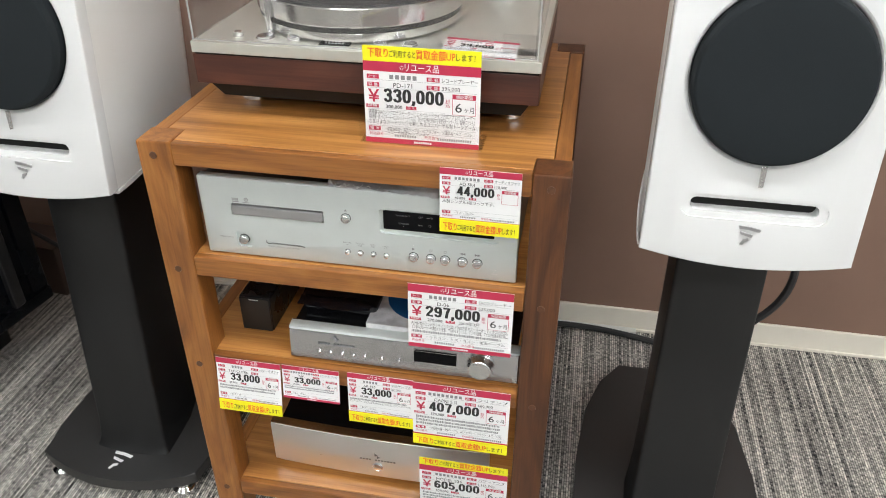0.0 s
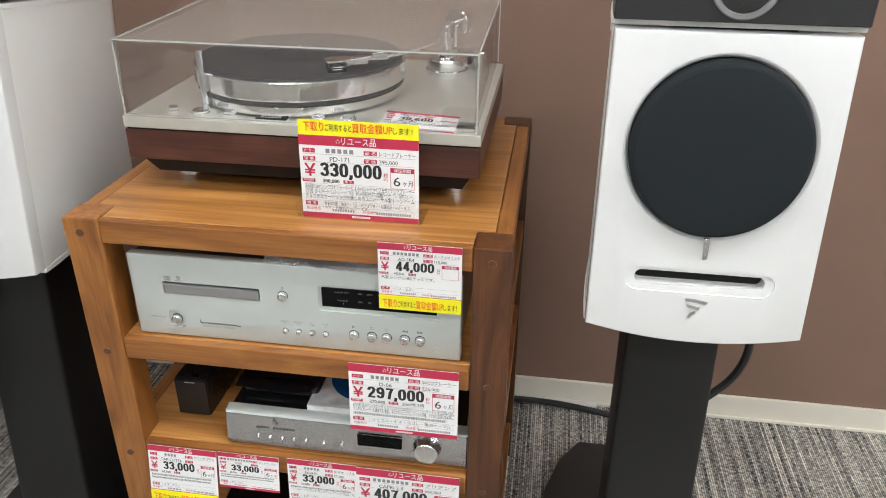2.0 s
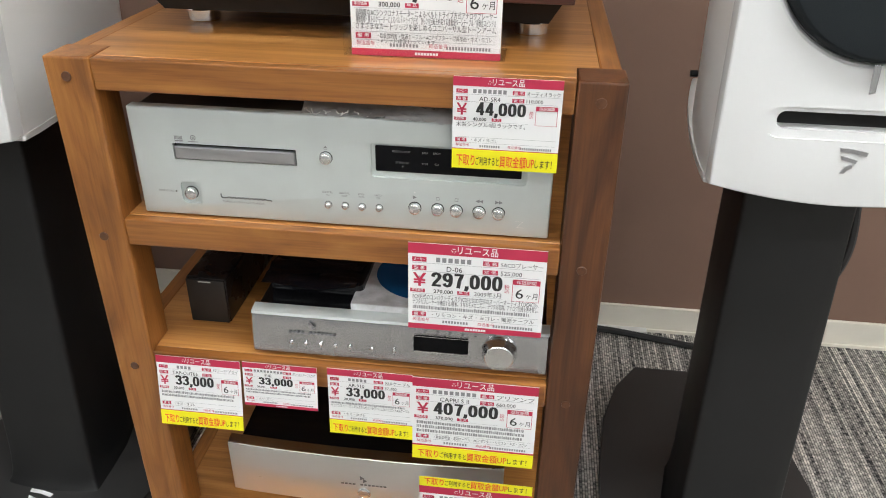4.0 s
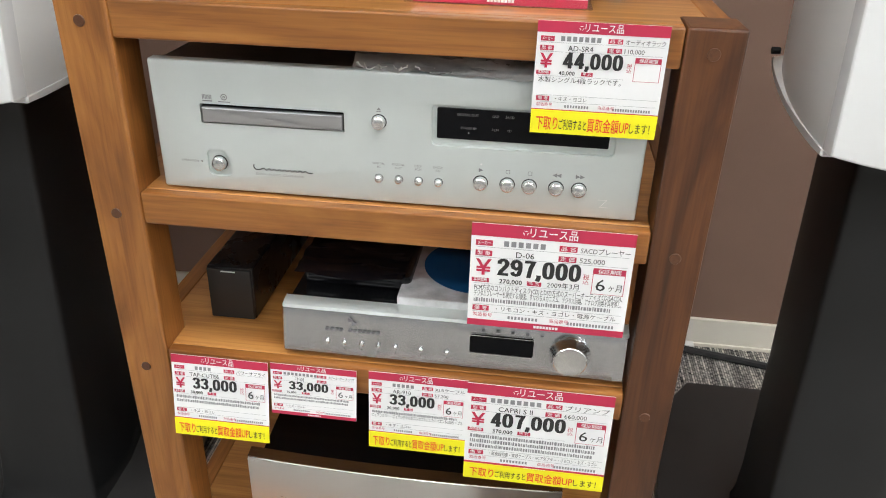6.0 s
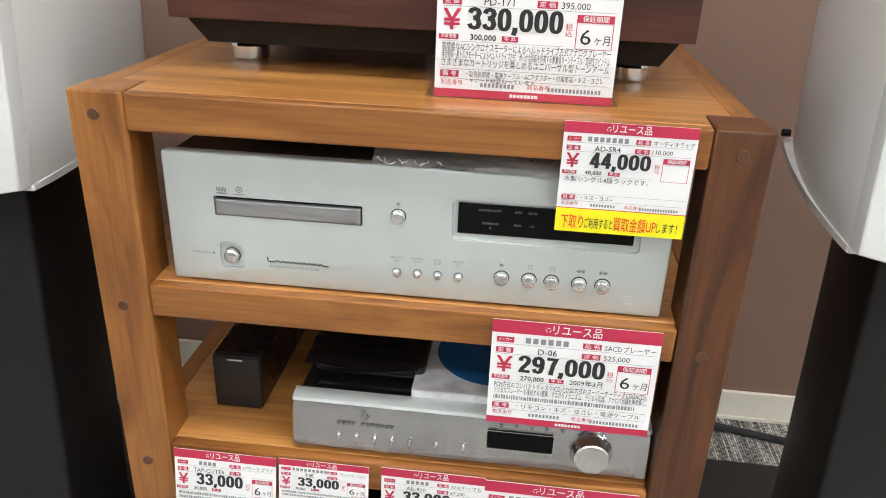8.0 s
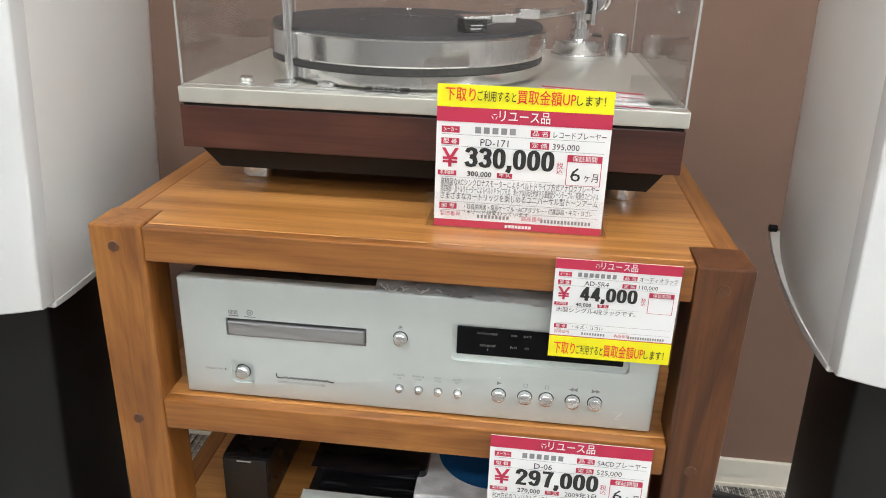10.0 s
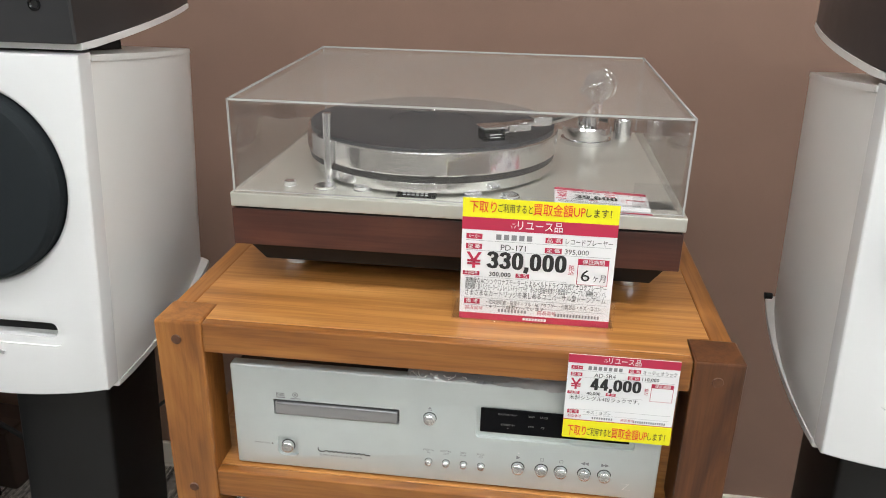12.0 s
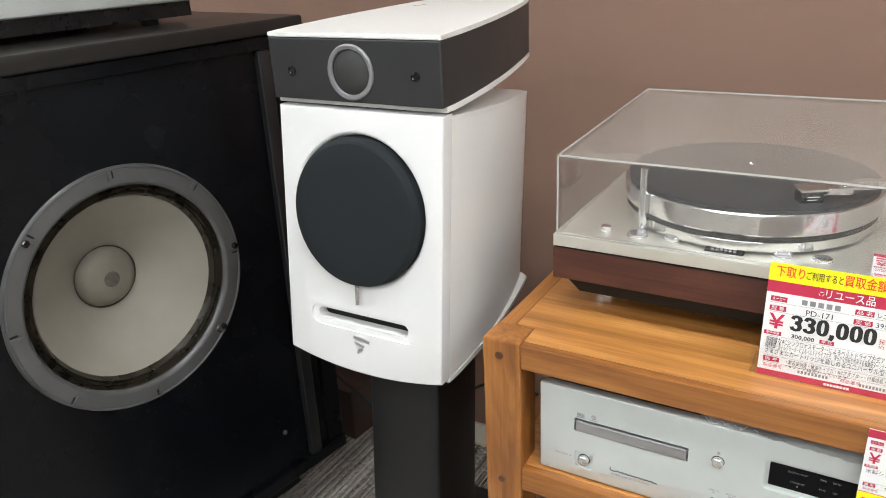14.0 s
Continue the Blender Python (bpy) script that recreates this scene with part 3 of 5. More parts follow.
def crumple(x0, x1, y0, y1, z, amp, nx, ny, seed, level=True):
    bm = bmesh.new()
    vs = [[bm.verts.new((x0 + (x1 - x0) * i / nx, y0 + (y1 - y0) * j / ny,
                         z * (1 if level else min(1.0, 0.15 + j / 4.0)) + amp * noise.noise((i * 0.14 + seed, j * 0.8, seed)) + amp * 0.35 * noise.noise((i * 0.5, j * 1.9, seed)))) for j in range(ny + 1)] for i in range(nx + 1)]
    for i in range(nx):
        for j in range(ny):
            bm.faces.new((vs[i][j], vs[i + 1][j], vs[i + 1][j + 1], vs[i][j + 1]))
    bmesh.ops.solidify(bm, geom=bm.faces[:], thickness=0.0003)
    return bm


part("film", moved(crumple(-0.092, 0.082, -0.120, 0.105, 0.0120, 0.0050, 52, 44, 3.1, False), pose(0.062, 0.135, 0.6858, 0, 0, -3)), FOIL, sheet, "crinkled clear plastic film")


rnd = random.Random(5)
# thin white cords draw the highlights that glint on the creased film
for x, n in ((-0.032, 6), (-0.024, 5), (-0.014, 7), (0.002, 4), (0.008, 5), (0.019, 4), (0.034, 3)):
    part("seal_crease", tube([(x + 0.0016 * k + rnd.uniform(-0.002, 0.002), 0.0165 + rnd.uniform(0, 0.006), 0.6905 + rnd.uniform(-0.003, 0.0035)) for k in range(n)], 0.00055, 6), SHELL, sheet, "white cords standing in for highlights on the pouch film")


# ---- the preamplifier ----
def preamplifier():
    p = thing("preamplifier", "slim preamplifier with a mirror-machined silver front and one knob", "preamplifier")
    yf, x0, x1, z0, z1 = 0.012, -0.1155, 0.2325, 0.3890, 0.4435
    part("body", block(x0 + 0.004, x1 - 0.004, yf + 0.0228, 0.34, z0 + 0.003, z1 - 0.001, 0.001), GLOSSBLACK, p, "gloss black metal casing")
    # the front bows out towards its foot
    rows = [(0.014, z0), (0.0015, z0 + 0.0005), (0.000, z0 + 0.003), (0.0012, z0 + 0.02), (0.0035, z0 + 0.039), (0.0058, z1 - 0.004), (0.0070, z1 - 0.0012), (0.0225, z1 + 0.0012)]
    bm = bmesh.new()
    ends = []
    flutes = ((0.047, 0.00016, 0.4), (0.029, 0.00010, 2.1), (0.0135, 0.00003, 4.0))
    columns = [x0, x0 + 0.0015] + [x0 + 0.0015 + (x1 - x0 - 0.003) * i / 160 for i in range(1, 160)] + [x1 - 0.0015, x1]
    for x in columns:
        inset = 0.0012 if x in (x0, x1) else 0
        wave = sum(a * math.sin(2 * math.pi * x / w + f) * (1 + 0.6 * math.sin(23 * x + f)) for w, a, f in flutes)
        ends.append([bm.verts.new((x, yf + d + inset + (wave if 0 < i < 6 else 0), z)) for i, (d, z) in enumerate(rows)])
    for a, b in zip(ends, ends[1:]):
        for i in range(len(rows) - 1):
            bm.faces.new((a[i], b[i], b[i + 1], a[i + 1]))
    for e in (ends[0], ends[-1]):
        bm.faces.new(e if e is ends[0] else e[::-1])
    bm.faces.new([e[0] for e in ends])
    bm.faces.new([e[-1] for e in ends][::-1])
    bm.faces.new([ends[0][0], ends[0][-1], ends[-1][-1], ends[-1][0]])
    bmesh.ops.recalc_face_normals(bm, faces=bm.faces[:])
    top = [f for f in bm.faces if min(v.co.z for v in f.verts) > z1 - 0.005 and len(f.verts) == 4]
    edge = bmesh.new()
    for f in top:
        edge.faces.new([edge.verts.new(v.co + Vector((0, -0.0002, 0.0002))) for v in f.verts])
    bmesh.ops.remove_doubles(edge, verts=edge.verts[:], dist=0.00005)
    bmesh.ops.solidify(edge, geom=edge.faces[:], thickness=0.0004)
    part("front_panel", bm, FACEPLATE, p, "vertically machined mirror-like aluminium front")
    part("top_edge", edge, SILVER, p, "bright bevelled top edge")
    part("display", facing(rounded(0.0635, 0.0200, 0.002, 3, 0.1095, 0.4195), yf + 0.0006, 0.004, 0.0005), DISPLAY, p, "small black display")
    part("display_edge", joined(*[patch(*q, yf + 0.0002) for q in ((0.0772, 0.1418, 0.4080, 0.4090), (0.0772, 0.1418, 0.4299, 0.4305))]), CHROME, p)
    part("volume_knob", lathe([(0.0205, -0.006), (0.0205, 0.0015), (0.0195, 0.003), (0.0165, 0.0125), (0.0155, 0.0135), (0.0140, 0.0132), (0, 0.0075)], (0.1770, yf, 0.4180), "-y", 48), SPUN, p, "large turned aluminium knob")
    for x in (-0.0690, -0.0515, -0.0335, -0.0160, 0.0015, 0.0275, 0.0540):
        part("button", lathe([(0.0026, -0.004), (0.0024, 0.002), (0.0015, 0.0032), (0, 0.0035)], (x + 0.001, yf + 0.0006, 0.4065), "-y", 16), CHROME, p)
        part("indicator", lathe([(0.0007, -0.004), (0.0006, 0.0004), (0, 0.0005)], (x + 0.001, yf + 0.0003, 0.3995), "-y", 8), INK, p)
    yt = yf + 0.0016
    part("maker_mark", joined(*[facing([(x, z), (x + 0.0045, z - 0.003), (x, z - 0.006)], yt - 0.0004, 0.001) for x, z in ((-0.0455, 0.4365), (-0.0420, 0.4325))]), ENGRAVE, p)
    part("maker_mark", joined(*[patch(-0.0700 + i * 0.0048, -0.0666 + i * 0.0048, 0.4195, 0.4223, yt - 0.0006) for i in range(12) if i != 4]), ENGRAVE, p)
    part("model_mark", joined(*[patch(0.089 + i * 0.0145, 0.0925 + i * 0.0145, 0.4340, 0.4360, yt + 0.0010) for i in range(5)]), ENGRAVE, p)
    for x in (-0.08, 0.197):
        for y in (0.05, 0.30):
            part("foot", lathe([(0, 0.384), (0.014, 0.384), (0.015, 0.386), (0.015, 0.3925), (0, 0.3925)], (x, y, 0)), RUBBER, p)
    return p


preamplifier()

pouch = thing("cable_pouch", "black accessories in a glossy plastic bag on the preamplifier", "plastic bag")
part("wrapped_cable", block(-0.105, 0.010, 0.060, 0.27, 0.4425, 0.464, 0.007, 3), shader("black_plastic_wrap", (0.006, 0.006, 0.008), 0.12, spread=0.2, scale=30, bump=0.6, bump_scale=35), pouch)
part("wrap", crumple(-0.110, 0.004, 0.046, 0.28, 0.4655, 0.0065, 14, 34, 7.7), BLACKWRAP, pouch, "creased glossy black plastic bag")
case = thing("disc_sleeve", "silvery disc sleeve with a dark blue disc on the preamplifier", "disc sleeve")
part("sleeve", block(0.000, 0.145, 0.034, 0.185, 0.4427, 0.4535, 0.0018), SLEEVE, case, "crinkled silvery plastic sleeve")
part("disc", lathe([(0, 0.4545), (0.0075, 0.4545), (0.0075, 0.4547), (0.0600, 0.4547), (0.0605, 0.4543), (0.0600, 0.4537), (0, 0.4537)], (0.078, 0.112, 0), "z", 64), BLUEDISC, case, "dark blue printed disc")

box = thing("power_strip_box", "small black oblong metal box lying on the rack shelf", "metal box")
part("casing", block(-0.2175, -0.1660, 0.0715, 0.345, 0.3842, 0.4480, 0.002), BLACKMETAL, box)
part("end_plate", block(-0.2165, -0.1670, 0.0680, 0.0720, 0.3852, 0.4470, 0.0012), shader("grey_end_plate", (0.009, 0.009, 0.009), 0.4, spread=0.1, scale=40), box, "dark grey end plate")
part("edge_light", block(-0.200, -0.184, 0.0673, 0.0682, 0.4440, 0.4452), SILVER, box)
part("mains_cord", tube([(-0.19, 0.345, 0.42), (-0.19, 0.40, 0.41), (-0.16, 0.47, 0.40), (-0.10, 0.53, 0.33), (-0.08, 0.56, 0.1)], 0.005), RUBBER, box)


# ---- the power amplifier ----
def power_amplifier():
    p = thing("power_amplifier", "low power amplifier with a bowed satin aluminium front", "power amplifier")
    z0, z1, x0, x1 = 0.107, 0.194, -0.189, 0.192
    bow = lambda px: 0.0520 - 0.0070 * (1 - (2 * (px - x0) / (x1 - x0) - 1) ** 2)
    xs = [x0 + (x1 - x0) * i / 24 for i in range(25)]
    outline = [(px, bow(px)) for px in xs] + [(px, bow(px) + 0.016) for px in xs[::-1]]
    face = prism(outline, z0, z1, 0.0016, 2)
    part("front_panel", face, AMPFACE, p, "bowed satin aluminium front")
    lip = prism([(px, bow(px) + 0.0012) for px in xs] + [(px, bow(px) + 0.0155) for px in xs[::-1]], z1 + 0.0002, z1 + 0.0042, 0.0008)
    for v in lip.verts:
        if v.co.z > z1 + 0.002:
            v.co.z -= max(0.0, 0.0036 * (1 - (v.co.y - bow(v.co.x)) / 0.0145))
    part("top_bevel", lip, ALUM, p, "bright sloping top edge")
    back = [(px, bow(px) + 0.0165) for px in xs[1:-1]]
    part("body", prism(back + [(x1 - 0.006, 0.40), (x0 + 0.006, 0.40)], z0 + 0.003, z1 + 0.002), GLOSSBLACK, p, "gloss black metal casing")
    part("power_button", lathe([(0.0095, -0.002), (0.0095, 0.0012), (0.0085, 0.0018), (0.0075, 0.0005), (0.0070, 0.0022), (0, 0.0024)], (0.0015, 0.0452, 0.131), "-y", 32), CHROME, p)
    part("maker_mark", joined(*[facing([(x, z), (x + 0.0055, z - 0.0035), (x, z - 0.007)], 0.0443, 0.002) for x, z in ((-0.003, 0.163), (0.001, 0.158))]), ENGRAVE, p)
    part("maker_mark", joined(*[patch(-0.030 + i * 0.0054, -0.0262 + i * 0.0054, 0.1455, 0.1485, 0.0447) for i in range(12) if i != 4]), ENGRAVE, p)
    for x in (-0.15, 0.15):
        for y in (0.09, 0.35):
            part("foot", lathe([(0, 0.095), (0.016, 0.095), (0.018, 0.098), (0.018, 0.111), (0, 0.111)], (x, y, 0)), RUBBER, p)
    return p


power_amplifier()


# ---- the turntable under its clear lid ----
def turntable():
    t = thing("turntable", "silver belt-drive turntable on a rosewood plinth under clear acrylic", "turntable")
    x0, x1, y0, y1 = -0.2370, 0.2300, 0.096, 0.470
    part("plinth", block(x0 - 0.001, x1 - 0.001, y0 + 0.003, y1 - 0.003, 0.786, 0.8265, 0.0012), ROSEWOOD, t, "dark rosewood veneer plinth")
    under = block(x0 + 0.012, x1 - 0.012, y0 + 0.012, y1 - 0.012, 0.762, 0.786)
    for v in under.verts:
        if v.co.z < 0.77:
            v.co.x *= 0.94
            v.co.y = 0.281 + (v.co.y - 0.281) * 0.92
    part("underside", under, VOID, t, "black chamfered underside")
    part("deck_plate", block(x0, x1, y0, y1, 0.8295, 0.8445, 0.0012), DECK, t, "bead-blasted silver deck plate")
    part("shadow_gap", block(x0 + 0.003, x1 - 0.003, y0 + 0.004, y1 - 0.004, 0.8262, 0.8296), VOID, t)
    for x in (-0.192, 0.187):
        for y in (0.178, 0.40):
            part("foot", lathe([(0, 0.739), (0.017, 0.739), (0.0185, 0.7405), (0.0185, 0.752), (0.0170, 0.754), (0.012, 0.763), (0, 0.763)], (x, y, 0), "z", 40), CHROME, t, "turned aluminium foot")
    cx, cy = -0.046, 0.262
    part("platter", lathe([(0, 0.847), (0.141, 0.847), (0.1440, 0.8475), (0.1455, 0.849), (0.1455, 0.8590), (0.1440, 0.8605), (0.1440, 0.8665), (0.1475, 0.8670), (0.1485, 0.8685), (0.1485, 0.8905), (0.1470, 0.8920), (0, 0.8920)], (cx, cy, 0), "z", 128), PLATTER, t, "heavy polished aluminium platter")
    part("platter_belt_band", lathe([(0.1445, 0.8600), (0.1458, 0.8602), (0.1458, 0.8668), (0.1445, 0.867)], (cx, cy, 0), "z", 96), RUBBER, t)
    part("sub_platter", lathe([(0, 0.8445), (0.125, 0.8445), (0.125, 0.8472), (0, 0.8472)], (cx, cy, 0), "z", 64), VOID, t)
    part("platter_mat", lathe([(0, 0.8955), (0.020, 0.8955), (0.050, 0.8945), (0.051, 0.8955), (0.140, 0.8958), (0.1435, 0.8952), (0.1440, 0.8921), (0, 0.8921)], (cx, cy, 0), "z", 96), MATRUBBER, t, "dark rubber platter mat")
    part("spindle", lathe([(0.0035, 0.895), (0.0035, 0.906), (0.0025, 0.908), (0, 0.9085)], (cx, cy, 0), "z", 20), CHROME, t)
    part("lamp_post", lathe([(0.0066, 0.8445), (0.0066, 0.8455), (0.0052, 0.8458), (0.0050, 0.920), (0.0048, 0.9215), (0, 0.9215)], (-0.144, 0.148, 0), "z", 28), ALUM, t, "slim aluminium light post")
    for x, y, r, h in ((-0.183, 0.131, 0.0065, 0.006), (-0.144, 0.129, 0.011, 0.004), (-0.103, 0.131, 0.0095, 0.005), (0.015, 0.131, 0.0095, 0.004), (0.054, 0.133, 0.0095, 0.004)):
        part("button", lathe([(r * 1.12, 0.8444), (r * 1.12, 0.8452), (r, 0.8456), (r, 0.8445 + h - 0.0008), (r * 0.85, 0.8445 + h), (0, 0.8445 + h)], (x, y, 0), "z", 28), ALUM, t)
    plate = part("name_plate", block(-0.064, -0.022, 0.112, 0.126, 0.8444, 0.8456, 0.0004), GLOSSBLACK, t, "black name plate")
    part("mark", moved(joined(*[block(-0.0575 + i * 0.0047, -0.0545 + i * 0.0047, 0.1175, 0.1205, 0.8456, 0.8459) for i in range(6)]), Matrix.Identity(4)), WHITEINK, plate)
    # tonearm: base, pillar, gimbal, counterweight, curved tube, headshell
    ax, ay = 0.145, 0.400
    base = part("tonearm_base", lathe([(0.034, 0.8445), (0.034, 0.850), (0.030, 0.851), (0.030, 0.856), (0.033, 0.857), (0.033, 0.866), (0.0315, 0.868), (0.016, 0.869), (0.015, 0.880), (0, 0.880)], (ax, ay, 0), "z", 48), CHROME, t)
    part("pillar", joined(lathe([(0.011, 0.868), (0.011, 0.890), (0.016, 0.891), (0.016, 0.898), (0.009, 0.899), (0.009, 0.915), (0, 0.916)], (ax, ay, 0), "z", 32),
                          block(ax - 0.003, ax + 0.003, ay - 0.02, ay + 0.02, 0.890, 0.910, 0.001), block(ax + 0.012, ax + 0.017, ay - 0.012, ay + 0.012, 0.885, 0.920, 0.001)), CHROME, base)
    part("counterweight", moved(lathe([(0.005, -0.02), (0.005, 0.022), (0.0200, 0.0225), (0.0215, 0.024), (0.0215, 0.030), (0.017, 0.0315), (0.017, 0.037), (0.0215, 0.0385), (0.0215, 0.046), (0.0195, 0.0475), (0, 0.0475)], (0, 0, 0), "x", 48), Matrix.Translation((ax, ay, 0.916)) @ pose(0, 0, 0, 0, 0, 62)), CHROME, base, "round chrome counterweight")
    part("arm_tube", tube([(ax, ay, 0.914), (ax - 0.012, ay - 0.05, 0.914), (ax - 0.002, ay - 0.10, 0.914), (0.130, 0.262, 0.913), (0.104, 0.222, 0.912), (0.086, 0.206, 0.911)], 0.0046, 12), CHROME, t, "curved chrome tonearm tube")
    turn = pose(0.047, 0.184, 0.908, 0, 0, 29)
    hs = part("headshell", moved(joined(block(-0.034, 0.012, -0.0115, 0.0115, 0.000, 0.0030, 0.0008), block(0.010, 0.030, -0.0085, 0.0085, 0.0005, 0.0050, 0.001), block(0.028, 0.050, -0.006, 0.006, -0.001, 0.009, 0.001),
                                        block(-0.006, 0.020, -0.0135, -0.0105, -0.003, 0.0045, 0.0008)), turn), CHROME, t, "bright metal headshell")
    cart = part("cartridge", moved(block(-0.032, -0.008, -0.0095, 0.0095, -0.0145, -0.0004, 0.0012), turn), GLOSSBLACK, hs, "black pickup cartridge")
    part("cartridge_print", moved(joined(patch(-0.026, -0.013, -0.0060, -0.0050, -0.0098), patch(-0.026, -0.015, -0.0090, -0.0082, -0.0098)), turn), WHITEINK, hs)
    part("wire", moved(joined(*[tube([(-0.008, yy, -0.006), (0.000, yy * 1.2, -0.003), (0.010, yy, -0.002)], 0.0006) for yy in (-0.005, 0.005)]), turn), WHITEINK, hs)
    part("side_dial", lathe([(0.0125, 0.8445), (0.0125, 0.872), (0.011, 0.874), (0, 0.874)], (0.196, 0.425, 0), "z", 32), ALUM, t)
    for x in (-0.17, 0.16):
        part("hinge", block(x - 0.018, x + 0.018, y1 - 0.014, y1 + 0.012, 0.836, 0.866, 0.002), BLACKMETAL, t)
    # lid: four walls and a top of 4 mm sheet
    lx0, lx1, ly0, ly1, lz0, lz1, th = -0.2315, 0.2245, 0.096, 0.474, 0.8475, 0.9420, 0.004
    outer = block(lx0, lx1, ly0, ly1, lz0, lz1, 0.0015, 2)
    lid = part("lid", outer, DUSTY, t, "clear acrylic dust cover with a veil of dust")
    carve(lid, block(lx0 + th, lx1 - th, ly0 + th, ly1 - th, lz0 - 0.02, lz1 - th))
    lid.visible_shadow = False

    def settle(me):
        for v in me.vertices:
            k = (v.co.y - ly0) / (ly1 - ly0)
            v.co.x -= 0.005 * k
            v.co.z += 0.006 * k * (v.co.z - lz0) / (lz1 - lz0)

    settle(lid.data)
    # pale opaque strips put the light caught by the acrylic edges into colour
    e = 0.0009
    for x0, x1, y0, y1, z0, z1 in ((lx0, lx1, ly0, ly0, lz1, lz1), (lx0, lx1, ly1, ly1, lz1, lz1), (lx0, lx0, ly0, ly1, lz1, lz1), (lx1, lx1, ly0, ly1, lz1, lz1),
                                   (lx0, lx0, ly0, ly0, lz0, lz1), (lx1, lx1, ly0, ly0, lz0, lz1), (lx0, lx0, ly1, ly1, lz0, lz1), (lx1, lx1, ly1, ly1, lz0, lz1),
                                   (lx0, lx1, ly0, ly0, lz0, lz0)):
        k = 0.4 if z1 == lz0 else 1
        settle(part("lid_edge", block(x0 - e * k, x1 + e * k, y0 - e * k, y1 + e * k, z0 - e * k, z1 + e * k), EDGEGLINT, lid).data)
    return t


turntable()


# ---- the white loudspeakers on black stands ----
def hull(half, back, depth, n=16):
    """Right half of a plan outline: flat front, bowed sides that draw in to the back."""
    pts = [(half * 0.985, 0.0), (half, 0.002)]
    for i in range(1, n + 1):
        u = i / n
        pts.append((half + (back - half) * (u ** 1.9), 0.006 + (depth - 0.018) * u))
    pts += [(back - 0.012, depth - 0.003), (back - 0.03, depth)]
    return pts


def plan(half, back, depth):
    r = hull(half, back, depth)
    return r + [(-x, y) for x, y in r[::-1]]


LEAN = 0.112
# three slanting strokes of the emblem, the last one curling to a tail
STROKES = [[(-0.98, 0.97), (0.0, 0.90), (1.0, 0.70), (0.90, 0.43), (0.0, 0.62), (-0.92, 0.68)],
           [(-0.80, 0.40), (0.38, 0.12), (0.28, -0.12), (-0.70, 0.13)],
           [(0.05, -0.22), (-0.40, -0.38), (-0.62, -0.86), (-0.36, -0.90), (-0.22, -0.62), (0.12, -0.44)]]


def leaned(bm, z_ref):
    for v in bm.verts:
        v.co.y += (v.co.z - z_ref) * LEAN
    return bm


